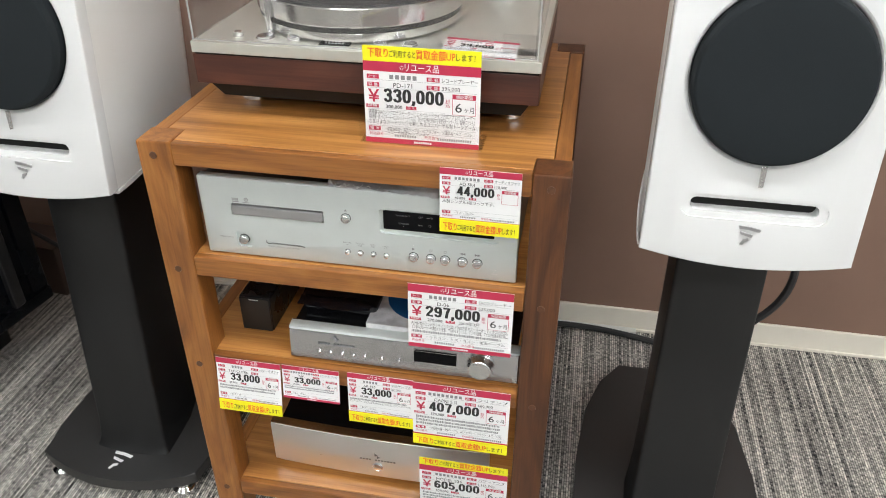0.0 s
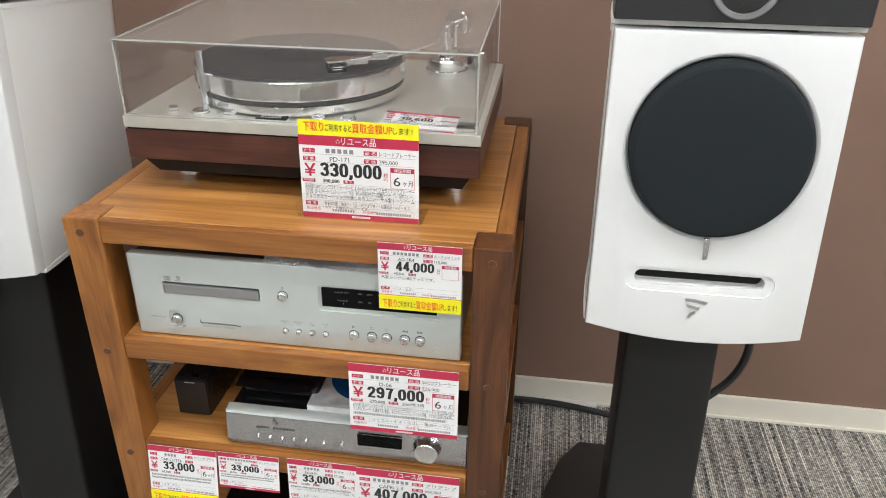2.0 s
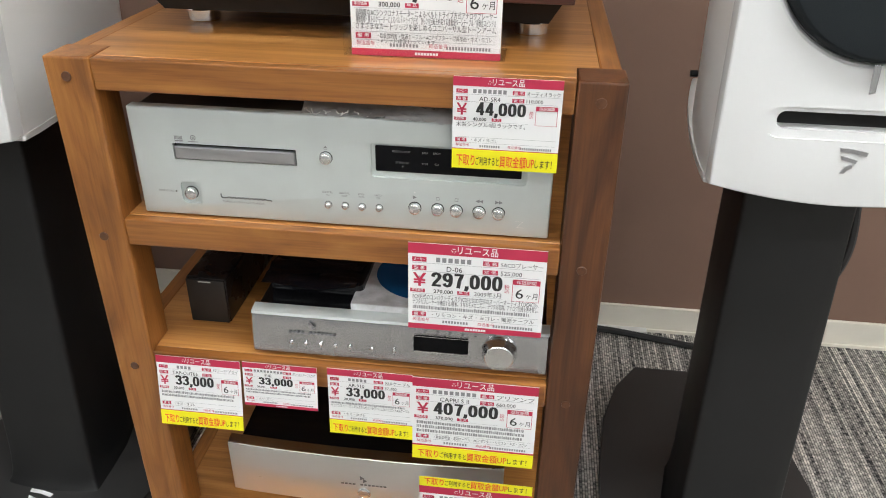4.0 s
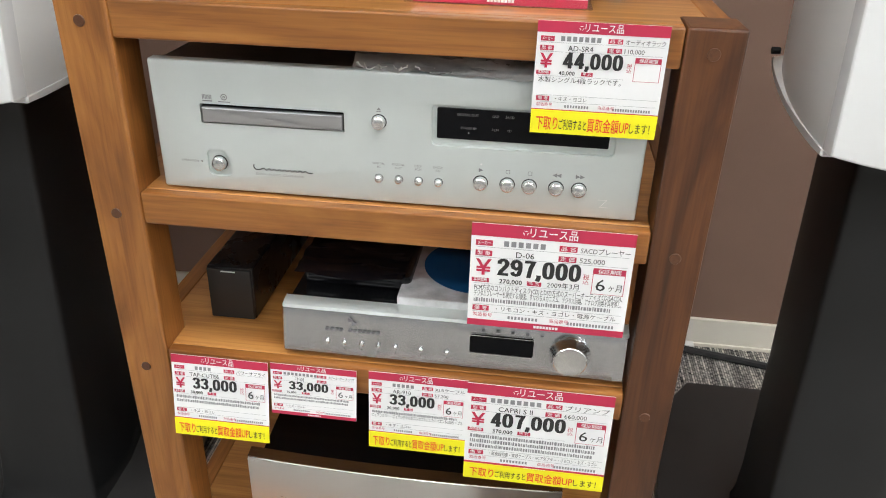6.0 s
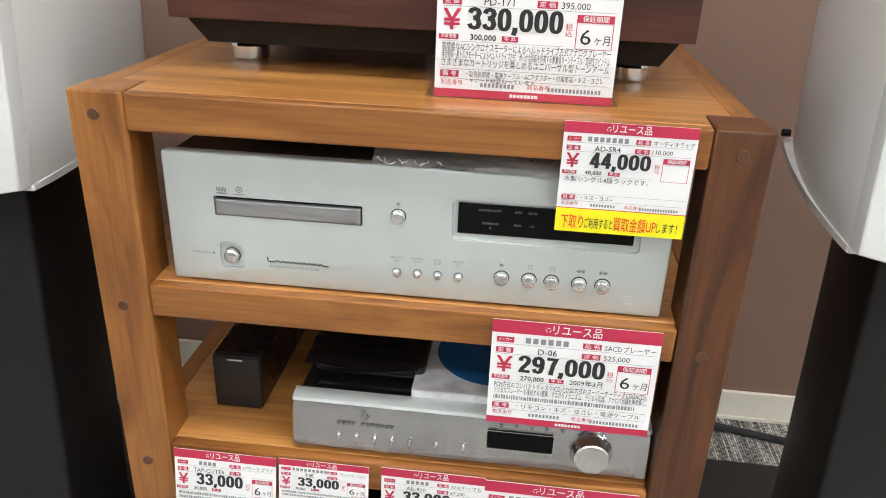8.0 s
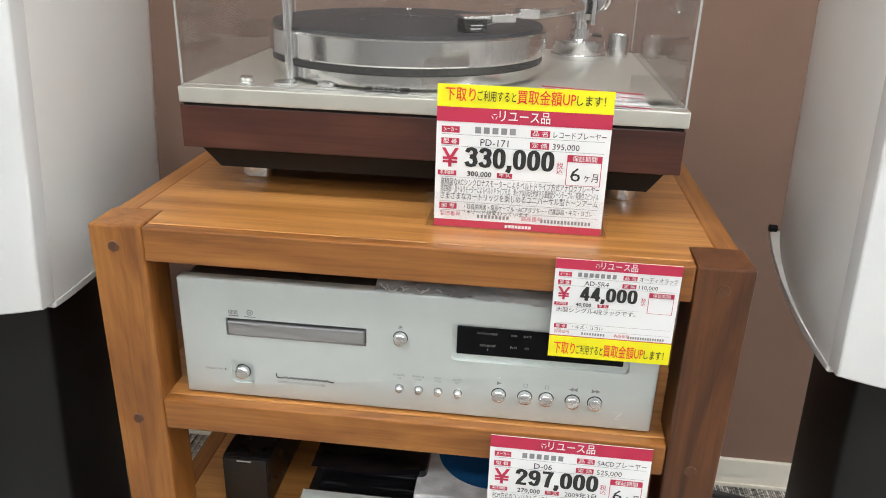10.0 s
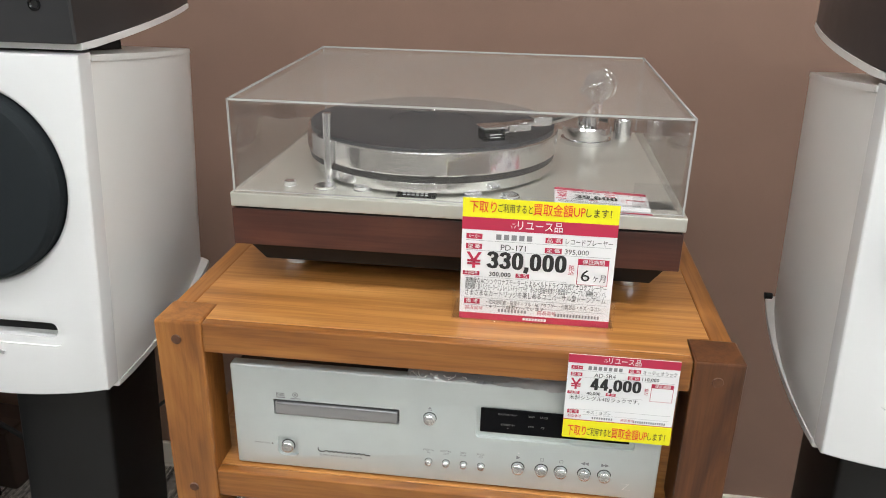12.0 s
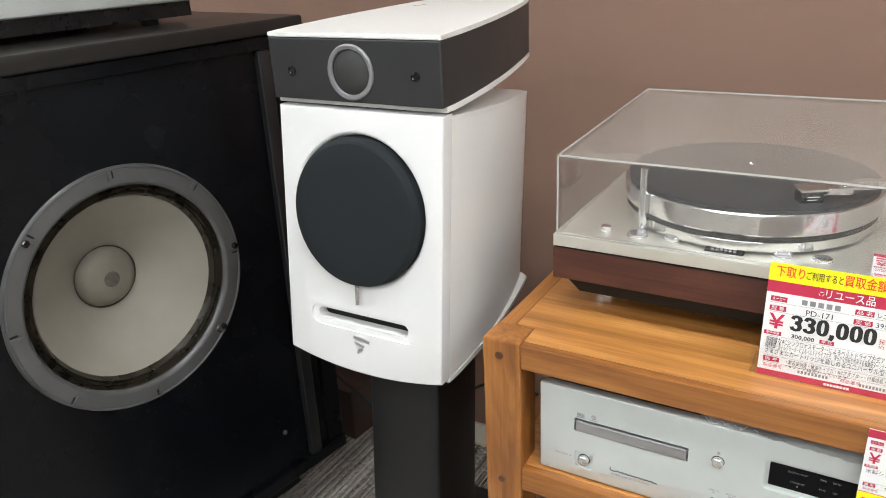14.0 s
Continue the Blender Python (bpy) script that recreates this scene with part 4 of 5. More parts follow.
def loudspeaker(x, y, drop):
    s = thing("loudspeaker", "white lacquered two-box loudspeaker with a round dark bass grille", "loudspeaker", (x, y, 0), group="white loudspeaker pair")
    zb, low_by = 0.634, 0.6 * drop
    # front baffle: its foot bows downwards
    foot = lambda px: zb - 0.015 * (1 - (px / 0.1275) ** 2)
    front = [(-0.1275 + 0.255 * i / 20, foot(-0.1275 + 0.255 * i / 20)) for i in range(21)] + [(0.1275, 0.984), (-0.1275, 0.984)]
    bm = facing(front, 0.0, 0.022)
    bmesh.ops.bevel(bm, geom=[e for e in bm.edges if all(v.co.y < 0.001 for v in e.verts)], offset=0.0035, segments=3, profile=0.5, affect="EDGES")
    bmesh.ops.triangulate(bm, faces=[f for f in bm.faces if len(f.verts) > 4])
    baffle = part("front_baffle", leaned(bm, zb), LACQUER, s, "gloss white lacquered front")
    cz, r = 0.858 - drop, 0.0990
    cut1 = leaned(lathe([(0, 0.02), (r + 0.0075, 0.02), (r + 0.0075, 0.0005), (r + 0.004, -0.0012), (r + 0.002, -0.004), (r + 0.001, -0.012), (0, -0.012)], (0, 0, cz), "-y", 72), zb)
    slot1 = leaned(facing(rounded(0.172, 0.030, 0.0149, 8, 0, 0.6995 - low_by), -0.03, 0.0325), zb)
    slot2 = leaned(facing(rounded(0.150, 0.0165, 0.0078, 8, 0, 0.7015 - low_by), -0.03, 0.08), zb)
    carve(baffle, cut1, slot1, slot2)
    # body behind it: sides drawn in to the back, top falling to the back
    outline = [(px, py + 0.0205) for px, py in plan(0.1274, 0.074, 0.3545)]
    bm = bmesh.new()
    levels = 10
    rings = []
    for k in range(levels + 1):
        ring = []
        for px, py in outline:
            low = zb + 0.0004 - 0.015 * max(0, 1 - (px / 0.1274) ** 2) * max(0, 1 - (py - 0.0205) / 0.20)
            top = 0.977 - 0.040 * py / 0.375
            ring.append(bm.verts.new((px, py, low + (top - low) * k / levels)))
        rings.append(ring)
    n = len(outline)
    for a, b in zip(rings, rings[1:]):
        for i in range(n):
            bm.faces.new((a[i], a[(i + 1) % n], b[(i + 1) % n], b[i]))
    bm.faces.new(rings[0][::-1]), bm.faces.new(rings[-1])
    part("body", leaned(bm, zb), SIDEWHITE, s, "satin white bowed cabinet sides", sharp=40)
    rim = prism([(px * 1.012, py) for px, py in outline], 0.9772, 0.9838, 0.0015)
    for v in rim.verts:
        v.co.z -= 0.040 * v.co.y / 0.375
    part("top_rim", leaned(rim, zb), SHELL, s, "white top plate with a fine joint")
    part("port", leaned(facing(rounded(0.154, 0.019, 0.009, 8, 0, 0.7015 - low_by), 0.0185, 0.003), zb), VOID, s, "black slot port")
    part("bass_grille", leaned(lathe([(r, -0.010), (r, 0.006), (r - 0.003, 0.0125), (r - 0.0055, 0.0148), (r - 0.008, 0.0155), (r * 0.6, 0.0158), (0, 0.0160)], (0, 0, cz), "-y", 80), zb), CLOTH, s, "round dark cloth bass grille")
    part("grille_tab", leaned(facing([(-0.0035, 0.758 - drop), (0.0035, 0.758 - drop), (0.0030, 0.733 - drop), (-0.0025, 0.7315 - drop)], -0.0085, 0.002, 0.0003), zb), ALUM, s, "small metal grille tab")
    part("maker_mark", leaned(joined(*[facing([(px * 0.0135, 0.6655 - low_by + pz * 0.0135) for px, pz in o], -0.0016, 0.0018) for o in STROKES]), zb), TRAY, s, "small grey metal emblem")
    # bottom shell with its lip
    shell = leaned(prism([(px, max(py, 0.0005) + 0.020) for px, py in plan(0.1286, 0.086, 0.358)], zb - 0.005, zb + 0.002, 0.0018), zb)
    for v in shell.verts:
        v.co.z -= 0.011 * (1 - min(1, abs(v.co.x) / 0.127) ** 2) * max(0, 1 - v.co.y / 0.2) + 0.002
    part("bottom_shell", shell, SHELL, s, "white bottom shell lip")
    for sx in (-1,):
        part("fixing", lathe([(0, -0.005), (0.0045, -0.005), (0.0045, 0.004), (0.0035, 0.005), (0, 0.005)], (sx * 0.088, 0.350, 0.645), "x", 16), VOID, s)
    # head: charcoal box between white plates
    hz = 0.990
    ho = plan(0.130, 0.082, 0.365)

    def tilt(bm, rise):
        for v in bm.verts:
            v.co.z += rise * v.co.y
            v.co.y += 0.036
        return bm

    head = part("head", tilt(prism(ho, hz + 0.004, hz + 0.082, 0.0015), 0.035), CHARCOAL, s, "charcoal tweeter housing")
    part("head_top", tilt(prism([(px * 1.005, py) for px, py in ho], hz + 0.0825, hz + 0.0885, 0.0015), 0.030), SHELL, head, "white top plate")
    part("head_lip", tilt(prism([(px * 1.012 if py > 0.01 else px, max(py, 0.010)) for px, py in ho], hz - 0.003, hz + 0.0038, 0.0012), 0.040), SHELL, head, "white lower lip")
    part("neck", tilt(prism([(px * 0.5, 0.02 + py * 0.62) for px, py in ho], hz - 0.045, hz - 0.003), 0.0), VOID, s, "black recessed neck")
    tw = part("tweeter", lathe([(0.0345, -0.004), (0.0345, 0.002), (0.0330, 0.0030), (0.0290, 0.0026), (0.0280, 0.0005), (0.0280, -0.002)], (0, 0.036, hz + 0.042), "-y", 56), shader("grey_ring", (0.27, 0.27, 0.28), 0.4, metal=0.5, spread=0.05, scale=40), head, "grey metal tweeter ring")
    part("mesh_dome", lathe([(0.0280, -0.001), (0.022, 0.0022), (0.012, 0.0040), (0, 0.0045)], (0, 0.036, hz + 0.042), "-y", 48), shader("perforated_mesh", (0.055, 0.055, 0.055), 0.55, metal=0.5, spread=0.4, scale=900, bump=0.7, bump_scale=1300), tw)
    for sx in (-1, 1):
        part("grille_socket", lathe([(0.0062, -0.002), (0.0062, 0.0012), (0.0045, 0.0016), (0.0035, 0.0002), (0, 0.0002)], (sx * 0.0945, 0.036, hz + 0.040), "-y", 20), GLOSSBLACK, head)
    return s


def speaker_stand(x, y, dx):
    s = thing("speaker_stand", "satin black loudspeaker stand with a broad curved foot plate", "speaker stand", (x, y, 0), group="black speaker stands")
    outline = [(-0.155, 0.035)] + [(-0.155 + 0.31 * i / 16, 0.035 - 0.042 * (1 - (2 * i / 16 - 1) ** 2)) for i in range(1, 16)] + [(0.155, 0.035)]
    right = [(0.155, 0.035), (0.162, 0.10), (0.160, 0.22), (0.148, 0.34), (0.120, 0.43), (0.080, 0.490)]
    outline = outline[:-1] + right + [(-px, py) for px, py in right[::-1]][:-1]
    part("base_plate", prism(outline, 0.026, 0.050, 0.004, 3), BASEGREY, s)
    # column: flat front, sides drawn in, slightly broader at the foot
    bm = bmesh.new()
    rings = []
    for z, w, f, d in ((0.050, 0.0730, 0.068, 0.168), (0.056, 0.0700, 0.072, 0.164), (0.070, 0.0672, 0.0765, 0.158), (0.11, 0.0650, 0.082, 0.153), (0.30, 0.0635, 0.099, 0.150), (0.627, 0.0620, 0.128, 0.150)):
        right = [(w * 0.25, f - 0.0076), (w * 0.5, f - 0.0062), (w * 0.75, f - 0.0038), (w * 0.93, f - 0.0012), (w * 0.975, f + 0.0006), (w * 0.995, f + 0.0030), (w, f + 0.007), (w * 0.99, f + 0.05), (w * 0.95, f + 0.10), (w * 0.75, f + d)]
        o = [(0, f - 0.008)] + right + [(-px, py) for px, py in right[::-1]]
        rings.append([bm.verts.new((px + dx, py, z)) for px, py in o])
    for a, b in zip(rings, rings[1:]):
        for i in range(len(a)):
            bm.faces.new((a[i], a[(i + 1) % len(a)], b[(i + 1) % len(a)], b[i]))
    bm.faces.new(rings[0][::-1]), bm.faces.new(rings[-1])
    part("column", bm, STANDBLACK, s, sharp=45)
    part("emblem", joined(*[prism([(px * 0.0195, 0.037 + py * 0.023) for px, py in o], 0.0502, 0.0508) for o in STROKES]), WHITEINK, s, "white printed emblem")
    for px, py in ((-0.124, 0.036), (0.124, 0.036), (-0.09, 0.43), (0.09, 0.43)):
        part("foot", lathe([(0, 0), (0.018, 0), (0.0205, 0.003), (0.0205, 0.012), (0.013, 0.018), (0.013, 0.026), (0, 0.026)], (px, py, 0), "z", 28), CHROME, s, "chrome levelling foot")
    return s


SPEAKERS = ((-0.492, 0.026), (0.5005, 0.026))
for sx, sy in SPEAKERS:
    loudspeaker(sx, sy, 0.0062 if sx < 0 else 0.0)
    speaker_stand(sx - 0.009 if sx < 0 else sx + 0.002, 0.0, 0.009 if sx < 0 else -0.002)

cable = thing("speaker_cable", "black loudspeaker cable hanging to the floor by the wall", "cable")
part("cord", tube([(0.594, 0.35, 0.66), (0.659, 0.37, 0.53), (0.684, 0.38, 0.43), (0.686, 0.38, 0.375), (0.675, 0.38, 0.335), (0.654, 0.38, 0.30), (0.614, 0.37, 0.27), (0.56, 0.33, 0.24), (0.515, 0.262, 0.22)], 0.007), RUBBER, cable)
floor_cable = thing("floor_cable", "dark flat cable running along the baseboard", "cable")
part("cord", tube([(0.20, 0.655, 0.012), (0.34, 0.655, 0.022), (0.45, 0.645, 0.012), (0.56, 0.63, 0.007), (0.68, 0.60, 0.007)], 0.007), RUBBER, floor_cable)
part("trunking", block(0.20, 0.47, 0.662, 0.680, 0.0, 0.010, 0.002), PALE, floor_cable, "pale cable trunking")
left_cable = thing("loose_cable", "thin black cable hanging behind the loudspeaker stand", "cable")
part("cord", tube([(-1.06, 0.50, 0.30), (-1.01, 0.51, 0.25), (-0.955, 0.52, 0.205), (-0.86, 0.53, 0.140), (-0.80, 0.54, 0.06), (-0.74, 0.55, 0.005)], 0.005), RUBBER, left_cable)
rack_cable = thing("loose_cable", "thin black cable slung between loudspeaker stand and rack", "cable")
part("cord", tube([(-0.50, 0.185, 0.02), (-0.62, 0.45, 0.05), (-0.70, 0.58, 0.15), (-0.63, 0.60, 0.232), (-0.575, 0.60, 0.253), (-0.48, 0.58, 0.27), (-0.38, 0.54, 0.28), (-0.29, 0.525, 0.28)], 0.0035), RUBBER, rack_cable)
carton = thing("carton", "small dark brown carton on the floor by the wall", "box")
part("box_body", moved(block(-0.10, 0.10, -0.05, 0.05, 0, 0.140, 0.004), pose(-1.055, 0.615, 0, 0, 0, -6)), shader("dark_brown_board", (0.060, 0.036, 0.027), 0.6, spread=0.15, scale=20, bump=0.1), carton)
part("flap", moved(block(-0.098, 0.098, -0.052, 0.0, 0.1405, 0.1425, 0.0006), pose(-1.055, 0.615, 0, 0, 0, -6)), shader("brown_board_flap", (0.085, 0.052, 0.038), 0.6, spread=0.15, scale=20, bump=0.1), carton, "folded lid flap")


# ---- the big black floor loudspeaker, facing into the room ----
YAW = -8.71
BIG = (-0.9361, 0.0097, 0)


def big_loudspeaker():
    s = thing("floor_loudspeaker", "large old black loudspeaker with an uncovered paper-cone woofer", "loudspeaker", BIG, (0, 0, YAW))
    z0, z1, half, depth = 0.120, 1.036, 0.405, 0.46
    cab = part("cabinet", block(-depth, -0.001, -half, half, z0, z1, 0.004), BLACKWOOD, s, "black painted cabinet")
    wz, k = 0.6714, 1.055
    carve(cab, lathe([(0.0000, -0.16), (0.1686 * k, -0.16), (0.1686 * k, 0.02), (0.0000, 0.02)], (0, 0, wz), "x", 64))
    inner = 0.331
    for name, a, b in (("top_rail", z1 - 0.024, z1 - 0.0005), ("bottom_rail", z0, z0 + 0.03)):
        part(name, block(-0.02, 0.010, -half, half, a, b, 0.003), BLACKWOOD, s)
    for side in (-1, 1):
        ya, yb = sorted((side * (inner - 0.026), side * (inner + 0.002)))
        part("moulding", block(-0.02, 0.012, ya, yb, z0 + 0.03, z1 - 0.0245, 0.004, 3), WORNEDGE, s, "worn dark grey edge moulding")
        ya, yb = sorted((side * (inner + 0.030), side * half))
        part("side_panel", block(-0.02, 0.004, ya, yb, z0 + 0.03, z1 - 0.0245, 0.003), BLACKWOOD, s)
    R = lambda rows: [(r * k, h) for r, h in rows]
    woofer = part("woofer_frame", lathe(R([(0.1640, -0.02), (0.1640, 0.000), (0.1668, 0.0045), (0.1700, 0.0062), (0.1880, 0.0068), (0.1930, 0.0055), (0.1956, 0.0025), (0.1962, 0.0)]), (0, 0, wz), "x", 96), CASTMETAL, s, "grey cast woofer frame")
    part("outer_lip", lathe(R([(0.1905, 0.0062), (0.1915, 0.0085), (0.1935, 0.0085), (0.1948, 0.0045)]), (0, 0, wz), "x", 96), CASTMETAL, woofer, "worn bright rim of the woofer frame")
    part("surround", lathe(R([(0.1650, -0.006), (0.1622, -0.001), (0.1592, -0.009), (0.1562, -0.003), (0.1532, -0.011), (0.1502, -0.006), (0.1450, -0.016)]), (0, 0, wz), "x", 96), shader("dark_treated_surround", (0.020, 0.016, 0.011), 0.28, spread=0.3, scale=40), woofer, "dark corrugated surround")
    part("cone", lathe(R([(0.1462, -0.015), (0.1022, -0.048), (0.0500, -0.094)]), (0, 0, wz), "x", 96), CONE, woofer, "grey paper cone")
    part("dust_cap", lathe(R([(0.0502, -0.0925), (0.0495, -0.090), (0.0440, -0.080), (0.0330, -0.0735), (0.0184, -0.070), (0.0000, -0.0685)]), (0, 0, wz), "x", 64), CAP, woofer, "domed paper dust cap", sharp=60)
    part("cap_joint", lathe(R([(0.0500, -0.0925), (0.0525, -0.0900), (0.0520, -0.0910)]), (0, 0, wz), "x", 64), shader("dark_glue_bead", (0.035, 0.030, 0.024), 0.45, spread=0.3, scale=90), woofer, "dark glue bead round the dust cap")
    # small disc at the tip, darker than the cap around it
    part("cap_spot", lathe(R([(0.0000, -0.0679), (0.0100, -0.0684), (0.0128, -0.0692), (0.0132, -0.071)]), (0, 0, wz), "x", 32), shader("worn_glue_spot", (0.085, 0.075, 0.062), 0.5, spread=0.3, scale=120), woofer, "small darker spot on the dust cap")
    for i in range(8):
        at = Matrix.Translation((0, 0, wz)) @ pose(0, 0, 0, 45 * i + 1)
        part("frame_rib", moved(block(0.004, 0.0092, -0.0035, 0.0035, 0.176 * k, 0.1925 * k, 0.001), at), CASTMETAL, woofer)
        part("rib_gap", moved(block(0.004, 0.0076, 0.0036, 0.0068, 0.180 * k, 0.1915 * k, 0.0005), at), VOID, woofer)
    for i in (0, 3, 7):
        a = radians(45 * i + 3)
        part("bolt", lathe([(0.0058, 0.006), (0.0058, 0.0105), (0.004, 0.012), (0, 0.012)], (0, 0.187 * k * math.cos(a), wz + 0.187 * k * math.sin(a)), "x", 10), GLOSSBLACK, woofer, "black frame bolt")
    for y in (-0.249, -0.006, 0.249):
        for z in (1.002, 0.24):
            part("grille_socket", lathe([(0.005, 0), (0.005, 0.002), (0.003, 0.003), (0.003, 0.001), (0, 0.001)], (0, y, z + (0.018 if z > 1 else 0)), "x", 16), CASTMETAL, s)
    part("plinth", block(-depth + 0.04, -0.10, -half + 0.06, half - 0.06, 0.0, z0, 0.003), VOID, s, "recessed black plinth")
    return s


big_loudspeaker()
board = thing("top_board", "dark worn wooden board lying on the big loudspeaker", "board", BIG, (0, 0, YAW))
part("panel", block(-0.52, 0.020, -0.46, 0.408, 1.0365, 1.063, 0.005, 3), TOPWOOD, board)
amp = thing("silver_component", "pale grey audio component standing on the dark board", "audio component", BIG, (0, 0, YAW))
part("casing", block(-0.47, -0.085, -0.38, 0.270, 1.100, 1.235, 0.006, 3), SILVER, amp)
part("lower_casing", block(-0.46, -0.100, -0.37, 0.260, 1.075, 1.1005, 0.001), BLACKMETAL, amp)
for fy in (-0.31, 0.20):
    for fx in (-0.41, -0.14):
        part("foot", lathe([(0, 1.063), (0.014, 1.063), (0.016, 1.0755), (0, 1.0755)], (fx, fy, 0)), RUBBER, amp)


# ---- price cards ----
# heavy condensed numerals as centre lines in a box of 0.6 by 1
GLYPH = {}
GLYPH["0"] = [[(0.3 + 0.19 * math.copysign(abs(math.cos(a)) ** 0.75, math.cos(a)), 0.5 + 0.415 * math.copysign(abs(math.sin(a)) ** 0.75, math.sin(a))) for a in [math.pi * k / 12 for k in range(25)]]]
GLYPH["2"] = [[(0.10, 0.68), (0.12, 0.82), (0.20, 0.90), (0.30, 0.915), (0.42, 0.88), (0.49, 0.77), (0.47, 0.62), (0.36, 0.46), (0.20, 0.26), (0.14, 0.09), (0.57, 0.09)]]
GLYPH["3"] = [[(0.09, 0.74), (0.16, 0.88), (0.30, 0.915), (0.44, 0.87), (0.49, 0.74), (0.44, 0.60), (0.24, 0.53)],
              [(0.24, 0.53), (0.45, 0.46), (0.50, 0.28), (0.44, 0.13), (0.30, 0.085), (0.15, 0.13), (0.08, 0.27)]]
GLYPH["4"] = [[(0.42, 0.0), (0.42, 1.0)], [(0.40, 0.92), (0.22, 0.58), (0.12, 0.28), (0.60, 0.28)]]
GLYPH["5"] = [[(0.54, 0.915), (0.16, 0.915), (0.13, 0.53), (0.30, 0.60), (0.44, 0.54), (0.50, 0.35), (0.45, 0.16), (0.30, 0.085), (0.15, 0.13), (0.08, 0.27)]]
GLYPH["6"] = [[(0.50, 0.74), (0.43, 0.87), (0.30, 0.915), (0.17, 0.86), (0.11, 0.66), (0.10, 0.40), (0.12, 0.20), (0.20, 0.11), (0.30, 0.085), (0.43, 0.13), (0.50, 0.30), (0.44, 0.48), (0.30, 0.55), (0.14, 0.45)]]
GLYPH["7"] = [[(0.05, 0.905), (0.49, 0.905), (0.36, 0.55), (0.28, 0.0)]]
GLYPH["9"] = [[(0.6 - px, 1.0 - pz) for px, pz in GLYPH["6"][0]]]
GLYPH[","] = [[(0.13, 0.19), (0.13, 0.02), (0.06, -0.16)]]


def digits(text, x, z, height, width, y):
    """Heavy numerals facing -y, drawn with a broad pen: wide upright strokes, narrower level ones."""
    bm = bmesh.new()
    pen, at = [], 0.0
    for ch in text:
        for line in GLYPH[ch]:
            pen.append([(at + px, pz) for px, pz in line])
        at += 0.29 if ch == "," else 0.655
    at -= 0.055
    for k, line in enumerate(pen):
        closed = line[0] == line[-1] or math.dist(line[0], line[-1]) < 1e-6
        pts = line[:-1] if closed else line
        n = len(pts)
        sides = []
        for i, (px, pz) in enumerate(pts):
            a = Vector(pts[i - 1] if i or closed else pts[0])
            b = Vector(pts[(i + 1) % n] if i < n - 1 or closed else pts[-1])
            here = Vector((px, pz))
            d1, d2 = (here - a), (b - here)
            d1 = d1.normalized() if d1.length else d2.normalized()
            d2 = d2.normalized() if d2.length else d1
            across = Vector((-(d1 + d2).y, (d1 + d2).x)).normalized()
            stretch = min(1.5, 1.0 / max(0.2, across.dot(Vector((-d1.y, d1.x)))))
            off = Vector((across.x * 0.112, across.y * 0.080)) * stretch
            sides.append([bm.verts.new((x + (q.x) * width / at, y - 0.00001 * (k % 2), z + q.y * height)) for q in (here - off, here + off)])
        for i in range(n if closed else n - 1):
            p, q = sides[i], sides[(i + 1) % n]
            bm.faces.new((p[0], q[0], q[1], p[1]))
    return bm


